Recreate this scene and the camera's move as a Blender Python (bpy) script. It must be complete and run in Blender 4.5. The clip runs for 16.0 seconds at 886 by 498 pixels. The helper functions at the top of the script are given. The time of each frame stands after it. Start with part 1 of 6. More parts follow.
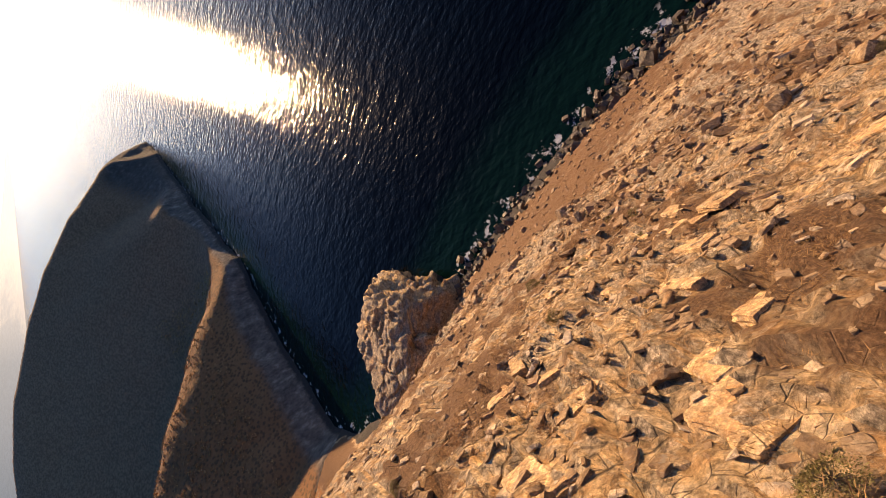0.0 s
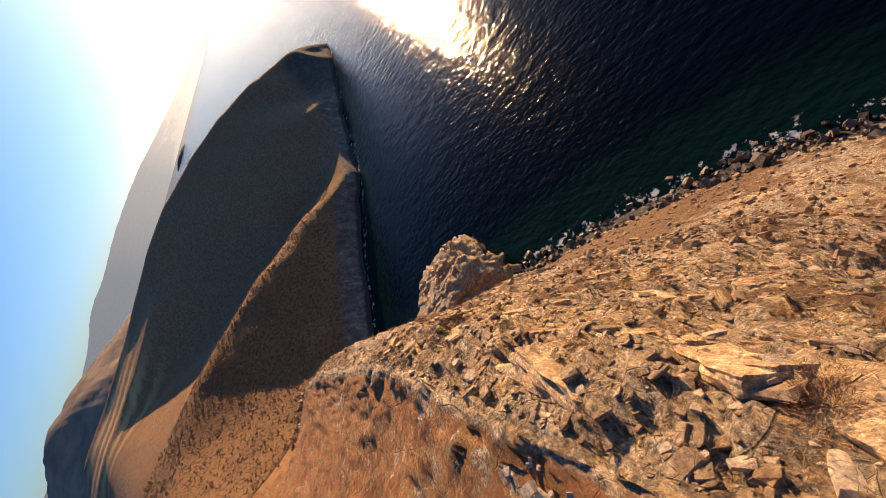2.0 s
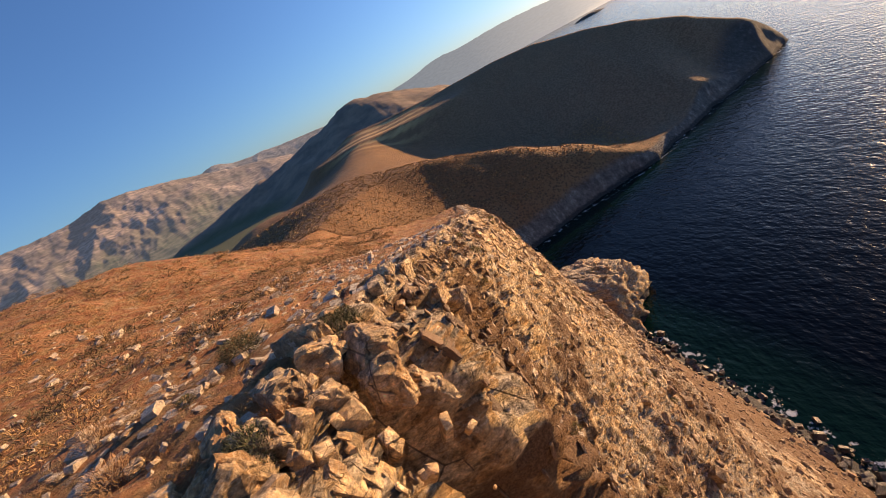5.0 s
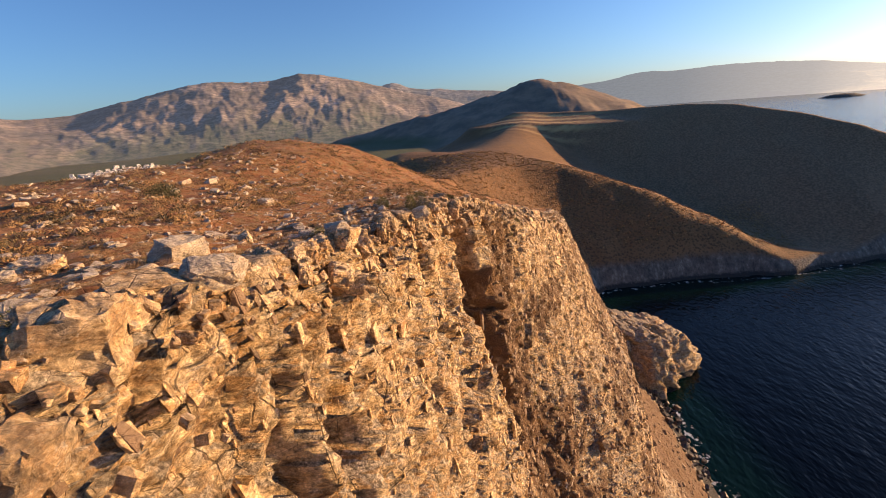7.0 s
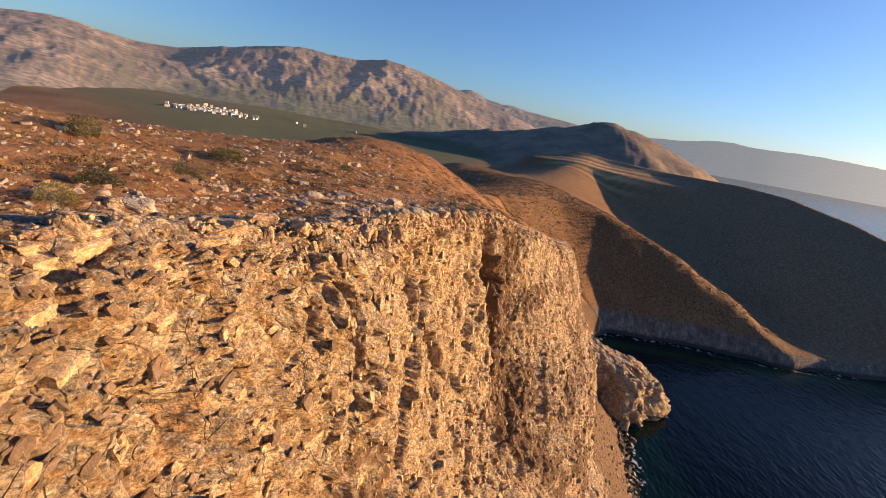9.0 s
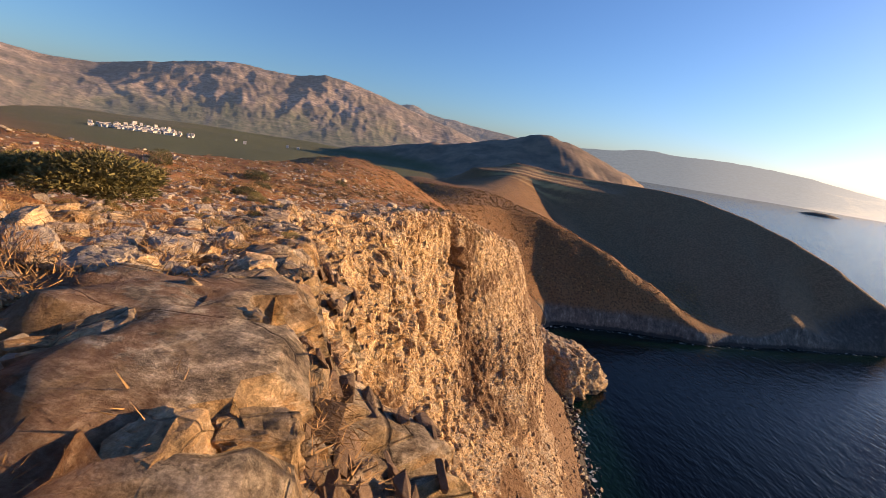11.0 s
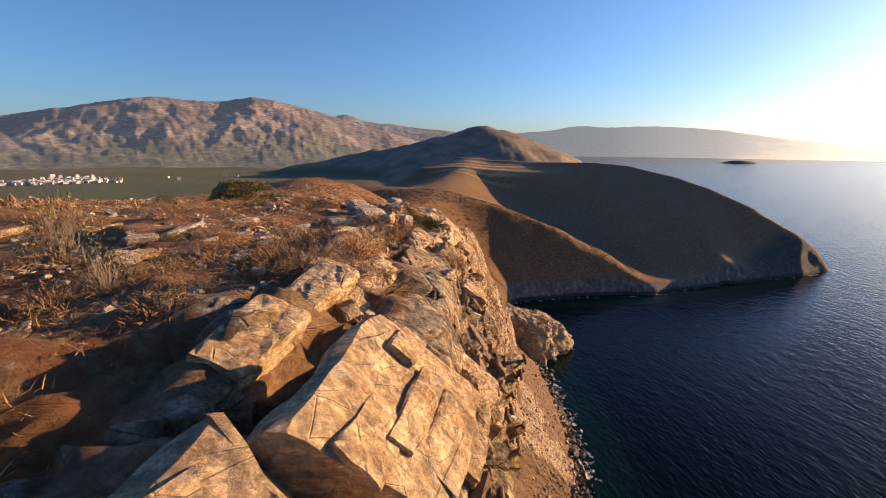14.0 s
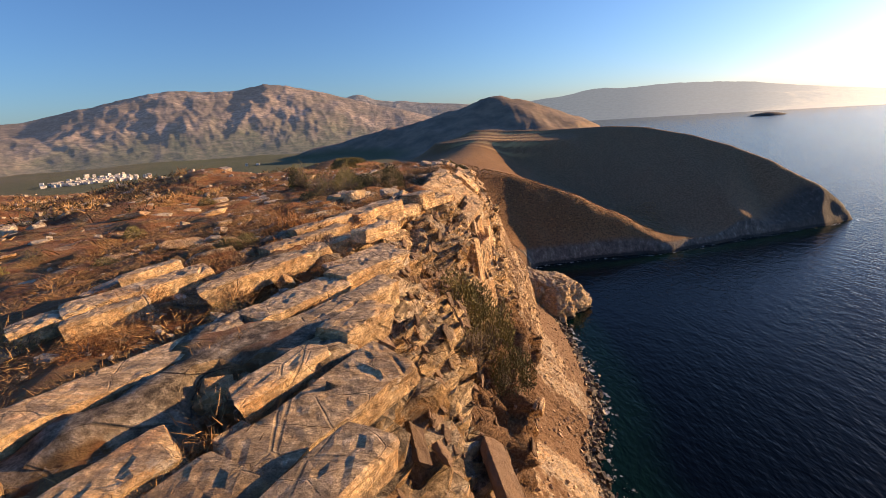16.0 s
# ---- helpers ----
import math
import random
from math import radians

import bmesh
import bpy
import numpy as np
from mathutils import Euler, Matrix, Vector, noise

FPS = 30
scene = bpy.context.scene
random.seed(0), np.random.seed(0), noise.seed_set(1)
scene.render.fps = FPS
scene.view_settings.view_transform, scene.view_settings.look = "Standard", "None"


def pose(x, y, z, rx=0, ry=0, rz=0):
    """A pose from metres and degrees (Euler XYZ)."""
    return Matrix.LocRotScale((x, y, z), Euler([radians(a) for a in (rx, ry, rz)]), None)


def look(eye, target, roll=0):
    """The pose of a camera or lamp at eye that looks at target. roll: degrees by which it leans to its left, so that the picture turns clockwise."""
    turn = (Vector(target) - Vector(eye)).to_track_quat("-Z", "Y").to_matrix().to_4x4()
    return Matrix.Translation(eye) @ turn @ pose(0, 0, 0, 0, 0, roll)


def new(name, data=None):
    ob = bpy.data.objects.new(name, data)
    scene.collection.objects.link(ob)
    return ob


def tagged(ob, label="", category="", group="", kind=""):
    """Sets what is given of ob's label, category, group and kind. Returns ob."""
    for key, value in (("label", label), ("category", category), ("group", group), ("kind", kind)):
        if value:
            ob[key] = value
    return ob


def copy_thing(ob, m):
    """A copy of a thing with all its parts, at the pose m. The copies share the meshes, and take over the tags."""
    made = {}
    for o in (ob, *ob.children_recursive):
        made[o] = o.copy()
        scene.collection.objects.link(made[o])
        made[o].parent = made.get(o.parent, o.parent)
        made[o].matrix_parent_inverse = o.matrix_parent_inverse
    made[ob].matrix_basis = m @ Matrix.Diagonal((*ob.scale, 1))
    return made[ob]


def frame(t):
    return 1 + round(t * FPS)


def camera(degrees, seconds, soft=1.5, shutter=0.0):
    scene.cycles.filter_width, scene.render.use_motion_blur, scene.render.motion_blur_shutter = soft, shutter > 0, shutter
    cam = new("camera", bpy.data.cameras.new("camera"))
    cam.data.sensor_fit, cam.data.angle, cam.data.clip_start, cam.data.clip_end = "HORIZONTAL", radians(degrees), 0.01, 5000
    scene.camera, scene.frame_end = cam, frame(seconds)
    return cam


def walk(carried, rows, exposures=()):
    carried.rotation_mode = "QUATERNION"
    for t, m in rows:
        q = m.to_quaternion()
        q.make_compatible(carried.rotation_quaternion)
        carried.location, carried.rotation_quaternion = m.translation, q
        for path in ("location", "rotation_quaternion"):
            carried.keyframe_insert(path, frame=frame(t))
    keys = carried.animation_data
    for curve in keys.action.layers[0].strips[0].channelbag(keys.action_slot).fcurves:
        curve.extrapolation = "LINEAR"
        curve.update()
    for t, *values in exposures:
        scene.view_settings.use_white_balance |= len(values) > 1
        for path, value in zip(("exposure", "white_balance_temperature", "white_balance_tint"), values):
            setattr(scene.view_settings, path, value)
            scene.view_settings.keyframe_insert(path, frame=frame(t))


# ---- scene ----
def fly(x, y, z, heading, pitch, lean):
    """Heading to the right of +y and pitch above level, degrees; lean to the right."""
    a, b = radians(heading), radians(pitch)
    eye = Vector((x, y, z))
    return look(eye, eye + Vector((math.sin(a) * math.cos(b), math.cos(a) * math.cos(b), math.sin(b))), -lean)


cam = camera(93.5, 16.0, 0.9, 0.0)
PATH = [
    (0.0, fly(15.70, 128.65, 77.07, 43.07, -46.51, 95.68)),
    (0.5, fly(13.47, 126.37, 79.80, 42.04, -44.23, 89.54)),
    (1.0, fly(11.40, 123.83, 81.98, 40.35, -41.50, 85.07)),
    (1.5, fly(9.13, 120.83, 84.57, 38.88, -38.71, 80.08)),
    (2.0, fly(7.11, 117.42, 86.74, 36.61, -35.24, 75.03)),
    (2.5, fly(5.22, 113.68, 88.83, 33.60, -31.94, 68.79)),
    (3.0, fly(3.68, 109.94, 90.33, 29.81, -28.73, 62.52)),
    (3.2, fly(3.12, 108.53, 90.89, 28.01, -27.66, 58.88)),
    (5.3, fly(0.74, 90.79, 88.58, 6.95, -19.23, 24.74)),
    (5.5, fly(0.76, 88.50, 88.99, 5.00, -19.11, 22.15)),
    (6.0, fly(0.79, 82.47, 89.99, 1.06, -18.73, 15.89)),
    (6.5, fly(1.02, 76.65, 90.92, -2.25, -18.47, 9.99)),
    (7.0, fly(1.53, 70.60, 92.01, -4.97, -18.29, 4.80)),
    (7.5, fly(2.12, 64.44, 93.32, -7.02, -18.21, 0.33)),
    (8.0, fly(2.84, 58.27, 94.53, -8.62, -18.18, -3.58)),
    (8.5, fly(3.48, 51.89, 95.85, -9.48, -18.03, -6.75)),
    (9.0, fly(4.01, 45.08, 97.03, -9.73, -17.43, -9.67)),
    (9.2, fly(4.13, 43.02, 97.37, -9.74, -17.24, -10.66)),
    (11.3, fly(2.30, 26.00, 98.18, -1.65, -14.22, -7.81)),
    (11.5, fly(2.23, 25.29, 98.25, -0.98, -14.02, -7.21)),
    (12.0, fly(2.07, 23.34, 98.48, 0.76, -13.67, -5.06)),
    (12.5, fly(1.94, 21.26, 98.67, 2.08, -13.34, -3.40)),
    (13.0, fly(1.76, 18.72, 99.00, 3.00, -13.27, -1.92)),
    (13.5, fly(1.53, 16.31, 99.12, 3.33, -13.50, -0.88)),
    (14.0, fly(1.25, 14.03, 99.22, 3.05, -14.06, -0.20)),
    (14.5, fly(1.01, 11.61, 99.36, 2.61, -14.78, 0.59)),
    (15.0, fly(0.78, 8.64, 99.49, 1.92, -15.54, 1.70)),
    (15.5, fly(0.35, 4.67, 99.69, 1.00, -16.36, 2.73)),
    (16.0, fly(0.01, 0.01, 100.02, 0.03, -17.28, 4.00)),
]
walk(cam, PATH, [(0.0, 0.82, 7700, 22), (16.0, 0.82, 7700, 22)])

# ---- light ----
SUN_AZ, SUN_EL = 68.0, 11.0
world = bpy.data.worlds.new("sky")
scene.world = world
world.use_nodes = True
wn = world.node_tree
wn.nodes.clear()
w_sky = wn.nodes.new("ShaderNodeTexSky")
w_sky.sky_type = "NISHITA"
w_sky.sun_disc = False
w_sky.sun_elevation, w_sky.sun_rotation = radians(SUN_EL), radians(SUN_AZ)
w_sky.air_density, w_sky.dust_density, w_sky.ozone_density = 1.0, 0.75, 6.8
w_bg = wn.nodes.new("ShaderNodeBackground")
w_bg.inputs["Strength"].default_value = 0.13
w_out = wn.nodes.new("ShaderNodeOutputWorld")
wn.links.new(w_sky.outputs[0], w_bg.inputs[0])
wn.links.new(w_bg.outputs[0], w_out.inputs[0])

sun = new("sun", bpy.data.lights.new("sun", "SUN"))
sun.data.energy, sun.data.angle, sun.data.color = 5.3, radians(0.6), (1.0, 0.71, 0.39)
sa, se = radians(SUN_AZ), radians(SUN_EL)
sun.matrix_world = look((0, 0, 300), (-math.sin(sa) * math.cos(se), -math.cos(sa) * math.cos(se), 300 - math.sin(se)))


# ---- materials ----
def material(name):
    m = bpy.data.materials.new(name)
    m.use_nodes = True
    nt = m.node_tree
    nt.nodes.clear()
    out = nt.nodes.new("ShaderNodeOutputMaterial")
    bsdf = nt.nodes.new("ShaderNodeBsdfPrincipled")
    nt.links.new(bsdf.outputs[0], out.inputs[0])
    geo = nt.nodes.new("ShaderNodeNewGeometry")
    return m, nt, bsdf, geo


def tex_noise(nt, vec, scale, detail=6.0, rough=0.6):
    n = nt.nodes.new("ShaderNodeTexNoise")
    n.inputs["Scale"].default_value, n.inputs["Detail"].default_value, n.inputs["Roughness"].default_value = scale, detail, rough
    nt.links.new(vec, n.inputs["Vector"])
    return n.outputs["Fac"]


def tex_cells(nt, vec, scale, feature="F1"):
    n = nt.nodes.new("ShaderNodeTexVoronoi")
    n.feature = feature
    n.inputs["Scale"].default_value = scale
    nt.links.new(vec, n.inputs["Vector"])
    return n


def ramp(nt, fac, stops):
    n = nt.nodes.new("ShaderNodeValToRGB")
    e = n.color_ramp.elements
    while len(e) < len(stops):
        e.new(0.5)
    for k, (p, col) in enumerate(stops):
        e[k].position, e[k].color = p, (*col, 1.0)
    nt.links.new(fac, n.inputs[0])
    return n.outputs[0]


def mixed(nt, fac, a, b, kind="MIX"):
    n = nt.nodes.new("ShaderNodeMix")
    n.data_type, n.blend_type = "RGBA", kind
    for value, k in ((fac, 0), (a, 6), (b, 7)):
        if isinstance(value, (int, float)):
            n.inputs[k].default_value = value
        elif isinstance(value, tuple):
            n.inputs[k].default_value = (*value, 1.0)
        else:
            nt.links.new(value, n.inputs[k])
    return n.outputs[2]


def maths(nt, op, a, b=0.0, clamp=False):
    n = nt.nodes.new("ShaderNodeMath")
    n.operation, n.use_clamp = op, clamp
    for k, value in enumerate((a, b)):
        if isinstance(value, (int, float)):
            n.inputs[k].default_value = value
        else:
            nt.links.new(value, n.inputs[k])
    return n.outputs[0]


def span(nt, value, lo, hi):
    n = nt.nodes.new("ShaderNodeMapRange")
    n.interpolation_type = "SMOOTHSTEP"
    n.inputs[1].default_value, n.inputs[2].default_value = lo, hi
    nt.links.new(value, n.inputs[0])
    return n.outputs[0]


def bump(nt, bsdf, height, strength, distance):
    n = nt.nodes.new("ShaderNodeBump")
    n.inputs["Strength"].default_value, n.inputs["Distance"].default_value = strength, distance
    nt.links.new(height, n.inputs["Height"])
    nt.links.new(n.outputs[0], bsdf.inputs["Normal"])


def stretched(nt, vec, sx, sy, sz, turn=(0, 0, 0)):
    n = nt.nodes.new("ShaderNodeMapping")
    n.inputs["Scale"].default_value = (sx, sy, sz)
    n.inputs["Rotation"].default_value = [radians(a) for a in turn]
    nt.links.new(vec, n.inputs["Vector"])
    return n.outputs[0]


def attribute(nt, name):
    n = nt.nodes.new("ShaderNodeAttribute")
    n.attribute_name = name
    return n


def rock_colour(nt, geo, fresh=0.0, close=1.0):
    """Limestone: fresh broken faces ochre to blond with rust stains, weathered tops grey, pale veins, thin bedding, open joints.
    close: above 1 the grain is finer, for rock that is passed at arm's length."""
    pos = geo.outputs["Position"]
    nrm = nt.nodes.new("ShaderNodeSeparateXYZ")
    nt.links.new(geo.outputs["True Normal"], nrm.inputs[0])
    broad = tex_noise(nt, pos, 0.13 * close, 5, 0.6)
    mid = tex_noise(nt, pos, 0.9 * close, 8, 0.68)
    fine = tex_noise(nt, pos, 8.0 * close, 9, 0.78)
    bed = tex_noise(nt, stretched(nt, pos, 0.35, 2.6, 3.0, (0, 8, -56)) if close > 2.2 else stretched(nt, pos, 0.9, 0.9, 1.9, (28, -22, 40)), 1.5 * close, 8, 0.68)
    ochre = ramp(nt, mid, [(0.30, (0.16, 0.075, 0.028)), (0.42, (0.34, 0.19, 0.08)), (0.53, (0.53, 0.36, 0.19)), (0.68, (0.68, 0.54, 0.37))])
    grey = ramp(nt, fine, [(0.34, (0.085, 0.066, 0.05)), (0.50, (0.26, 0.205, 0.15)), (0.70, (0.54, 0.45, 0.35))])
    weather = maths(nt, "ADD", maths(nt, "MULTIPLY", nrm.outputs[2], 0.50), maths(nt, "MULTIPLY", broad, 1.0))
    weather = maths(nt, "ADD", weather, maths(nt, "MULTIPLY", maths(nt, "SUBTRACT", bed, 0.5), 0.9))
    a = mixed(nt, span(nt, weather, 0.58 + fresh, 0.98 + fresh), ochre, grey)
    rust = span(nt, tex_noise(nt, stretched(nt, pos, 1, 1, 0.35), 0.32 * close, 5, 0.6), 0.60, 0.70)
    a = mixed(nt, maths(nt, "MULTIPLY", rust, 0.42), a, (0.52, 0.20, 0.045))
    vein = span(nt, maths(nt, "ABSOLUTE", maths(nt, "SUBTRACT", bed, 0.52)), 0.03, 0.0)
    a = mixed(nt, maths(nt, "MULTIPLY", vein, 0.4), a, (0.66, 0.55, 0.40))
    a = mixed(nt, 1.0, a, maths(nt, "MAXIMUM", 0.08, maths(nt, "ADD", -0.32, maths(nt, "MULTIPLY", fine, 2.6))), "MULTIPLY")
    wide = tex_cells(nt, stretched(nt, pos, 1.0, 0.7, 0.5, (14, -10, 41)), 0.5 * close, "DISTANCE_TO_EDGE").outputs["Distance"]
    thin = tex_cells(nt, stretched(nt, pos, 0.5, 1.0, 1.9, (20, -12, 44)), 1.6 * close, "DISTANCE_TO_EDGE").outputs["Distance"]
    joint = maths(nt, "MAXIMUM", span(nt, wide, 0.014, 0.002), maths(nt, "MULTIPLY", span(nt, thin, 0.018, 0.002), 0.7))
    joint = maths(nt, "MULTIPLY", joint, span(nt, tex_noise(nt, pos, 0.9 * close, 4, 0.6), 0.45, 0.54))
    a = mixed(nt, maths(nt, "MULTIPLY", joint, 0.25 if close > 2.2 else 0.75), a, (0.045, 0.028, 0.017))
    if close > 2.2:
        streak = tex_noise(nt, stretched(nt, pos, 0.22, 3.6, 3.6, (0, 8, -64)), 2.6, 7, 0.72)
        a = mixed(nt, 1.0, a, ramp(nt, streak, [(0.34, (0.60, 0.55, 0.50)), (0.46, (1.0, 0.99, 0.97)), (0.62, (1.28, 1.27, 1.24))]), "MULTIPLY")
    mottle = tex_noise(nt, pos, 2.8 * close, 10, 0.8)
    shard = tex_cells(nt, stretched(nt, pos, 0.7, 1.0, 1.5, (25, -18, 43)), 1.8 * close)
    chip = tex_cells(nt, stretched(nt, pos, 0.8, 1.0, 1.4, (25, -18, 43)), 6.0 * close)
    tone_a, tone_b = nt.nodes.new("ShaderNodeSeparateColor"), nt.nodes.new("ShaderNodeSeparateColor")
    nt.links.new(shard.outputs["Color"], tone_a.inputs[0])
    nt.links.new(chip.outputs["Color"], tone_b.inputs[0])
    tone = maths(nt, "ADD", 0.58, maths(nt, "ADD", maths(nt, "MULTIPLY", tone_a.outputs[0], 0.42), maths(nt, "MULTIPLY", tone_b.outputs[0], 0.52)))
    a = mixed(nt, 1.0, a, tone, "MULTIPLY")
    a = mixed(nt, 1.0, a, ramp(nt, mottle, [(0.37, (0.26, 0.24, 0.22)), (0.50, (0.93, 0.92, 0.91)), (0.63, (1.32, 1.34, 1.36))]), "MULTIPLY")
    h = maths(nt, "ADD", maths(nt, "MULTIPLY", mid, 0.35), maths(nt, "MULTIPLY", fine, 0.3))
    h = maths(nt, "ADD", h, maths(nt, "MULTIPLY", mottle, 0.5))
    h = maths(nt, "SUBTRACT", h, maths(nt, "ADD", maths(nt, "MULTIPLY", shard.outputs["Distance"], 0.3), maths(nt, "MULTIPLY", chip.outputs["Distance"], 0.22)))
    h = maths(nt, "ADD", h, maths(nt, "MULTIPLY", bed, 0.55))
    h = maths(nt, "SUBTRACT", h, maths(nt, "MULTIPLY", joint, 0.3))
    return a, mid, fine, h


def make_cliff():
    m, nt, bsdf, geo = material("cliff_limestone")
    pos = geo.outputs["Position"]
    col, mid, fine, h = rock_colour(nt, geo)
    zone = attribute(nt, "zone")
    parts = nt.nodes.new("ShaderNodeSeparateColor")
    nt.links.new(zone.outputs["Color"], parts.inputs[0])
    soil_f, scree_f, wet_f = parts.outputs[0], parts.outputs[1], parts.outputs[2]
    patch = tex_noise(nt, pos, 0.5, 6, 0.65)
    grain = tex_noise(nt, pos, 12.0, 5, 0.7)
    soil = ramp(nt, patch, [(0.32, (0.14, 0.05, 0.018)), (0.5, (0.29, 0.115, 0.04)), (0.66, (0.40, 0.19, 0.075))])
    straw = ramp(nt, grain, [(0.35, (0.13, 0.07, 0.028)), (0.65, (0.40, 0.235, 0.092))])
    soil = mixed(nt, span(nt, tex_noise(nt, pos, 1.7, 5, 0.6), 0.45, 0.6), soil, straw)
    scree = ramp(nt, grain, [(0.3, (0.06, 0.03, 0.014)), (0.5, (0.145, 0.074, 0.034)), (0.7, (0.27, 0.165, 0.088))])
    rocky = maths(nt, "SUBTRACT", soil_f, maths(nt, "MULTIPLY", span(nt, mid, 0.54, 0.62), 0.55), True)
    c = mixed(nt, span(nt, rocky, 0.3, 0.6), col, soil)
    scr = maths(nt, "ADD", scree_f, maths(nt, "MULTIPLY", maths(nt, "SUBTRACT", patch, 0.5), 1.2), True)
    c = mixed(nt, span(nt, scr, 0.4, 0.6), c, scree)
    wet = maths(nt, "ADD", wet_f, maths(nt, "MULTIPLY", maths(nt, "SUBTRACT", patch, 0.5), 0.8), True)
    c = mixed(nt, span(nt, wet, 0.4, 0.6), c, (0.035, 0.03, 0.028))
    nt.links.new(c, bsdf.inputs["Base Color"])
    bsdf.inputs["Roughness"].default_value = 0.92
    h = maths(nt, "ADD", h, maths(nt, "MULTIPLY", grain, 0.08))
    bump(nt, bsdf, h, 1.0, 0.32)
    return m


def make_rock(name, wet=False, chalk=0.0, fresh=0.0, pale=1.0, close=1.0, brown=0.0):
    m, nt, bsdf, geo = material(name)
    pos = geo.outputs["Position"]
    col, mid, fine, h = rock_colour(nt, geo, fresh, close)
    isle = geo.outputs["Random Per Island"]
    info = nt.nodes.new("ShaderNodeObjectInfo")
    tone = mixed(nt, maths(nt, "MULTIPLY", isle, 0.30), col, (0.46, 0.36, 0.25))
    dim = maths(nt, "ADD", 0.72, maths(nt, "MULTIPLY", info.outputs["Random"], 0.45))
    col = mixed(nt, 1.0, tone, dim, "MULTIPLY")
    lich = tex_noise(nt, pos, 3.0, 5, 0.7)
    col = mixed(nt, span(nt, lich, 0.60, 0.68), col, (0.46, 0.40, 0.32))
    col = mixed(nt, chalk, col, (0.60, 0.43, 0.25) if pale != 1.0 else (0.60, 0.53, 0.44))
    if pale != 1.0:
        col = mixed(nt, 1.0, col, (pale, pale * 0.96, pale * 0.90), "MULTIPLY")
    if brown:
        col = mixed(nt, brown, col, mixed(nt, isle, (0.085, 0.05, 0.032), (0.26, 0.16, 0.10)))
    if wet:
        col = mixed(nt, span(nt, mid, 0.35, 0.6), (0.030, 0.026, 0.024), (0.12, 0.085, 0.06))
    nt.links.new(col, bsdf.inputs["Base Color"])
    bsdf.inputs["Roughness"].default_value = 0.45 if wet else 0.9
    bump(nt, bsdf, h, 1.0, 0.2 / close)
    return m


def make_land():
    """Hillsides: brown phrygana speckle, dry grass, grey coastal rock by slope and height."""
    m, nt, bsdf, geo = material("phrygana_hillside")
    pos = geo.outputs["Position"]
    sep = nt.nodes.new("ShaderNodeSeparateXYZ")
    nt.links.new(pos, sep.inputs[0])
    nrm = nt.nodes.new("ShaderNodeSeparateXYZ")
    nt.links.new(geo.outputs["Normal"], nrm.inputs[0])
    broad = tex_noise(nt, pos, 0.012, 5, 0.6)
    dots = tex_cells(nt, pos, 0.75).outputs["Distance"]
    fine = tex_noise(nt, pos, 0.8, 5, 0.7)
    soil = ramp(nt, broad, [(0.35, (0.155, 0.072, 0.028)), (0.5, (0.205, 0.098, 0.038)), (0.65, (0.26, 0.135, 0.056))])
    shrub = ramp(nt, fine, [(0.35, (0.055, 0.034, 0.016)), (0.65, (0.13, 0.075, 0.03))])
    col = mixed(nt, maths(nt, "MULTIPLY", span(nt, maths(nt, "ADD", dots, maths(nt, "MULTIPLY", maths(nt, "SUBTRACT", fine, 0.5), 1.1)), 0.62, 0.22), 0.8), soil, shrub)
    zone = attribute(nt, "zone")
    parts = nt.nodes.new("ShaderNodeSeparateColor")
    nt.links.new(zone.outputs["Color"], parts.inputs[0])
    # shaded headland slope: warmer, lighter scrub colour painted in to lift its shade
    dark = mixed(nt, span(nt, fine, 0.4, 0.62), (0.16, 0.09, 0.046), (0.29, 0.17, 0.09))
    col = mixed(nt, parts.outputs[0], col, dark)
    # distant hill: haze put into a paler, greyer base colour beyond y 800
    col = mixed(nt, span(nt, sep.outputs[1], 800, 1250), col, ramp(nt, tex_noise(nt, pos, 0.02, 6, 0.65), [(0.38, (0.15, 0.115, 0.085)), (0.62, (0.27, 0.19, 0.13))]))
    green = mixed(nt, span(nt, fine, 0.4, 0.6), (0.045, 0.062, 0.026), (0.11, 0.12, 0.048))
    col = mixed(nt, parts.outputs[1], col, green)
    field = mixed(nt, fine, (0.50, 0.30, 0.12), (0.66, 0.44, 0.20))
    col = mixed(nt, parts.outputs[2], col, field)
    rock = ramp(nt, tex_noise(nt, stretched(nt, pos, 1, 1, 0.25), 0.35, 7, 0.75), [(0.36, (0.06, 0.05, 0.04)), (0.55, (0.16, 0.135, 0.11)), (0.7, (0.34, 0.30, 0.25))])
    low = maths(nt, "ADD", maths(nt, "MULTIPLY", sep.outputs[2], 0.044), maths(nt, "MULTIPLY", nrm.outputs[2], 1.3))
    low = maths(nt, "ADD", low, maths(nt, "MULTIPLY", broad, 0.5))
    # headland tip: more coastal rock, darkened beyond x 230 to stand in for shade
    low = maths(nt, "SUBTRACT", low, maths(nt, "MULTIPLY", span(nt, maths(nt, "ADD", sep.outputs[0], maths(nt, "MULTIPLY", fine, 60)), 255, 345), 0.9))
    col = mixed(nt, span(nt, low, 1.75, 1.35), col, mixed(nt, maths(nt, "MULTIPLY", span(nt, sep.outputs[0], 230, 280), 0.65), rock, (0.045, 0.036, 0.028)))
    wet = maths(nt, "ADD", sep.outputs[2], maths(nt, "MULTIPLY", fine, 3.0))
    col = mixed(nt, span(nt, wet, 4.0, 2.6), col, (0.028, 0.025, 0.023))
    nt.links.new(col, bsdf.inputs["Base Color"])
    bsdf.inputs["Roughness"].default_value = 0.95
    h = maths(nt, "ADD", maths(nt, "MULTIPLY", span(nt, dots, 0.5, 0.1), 0.35), fine)
    bump(nt, bsdf, h, 0.8, 0.7)
    return m


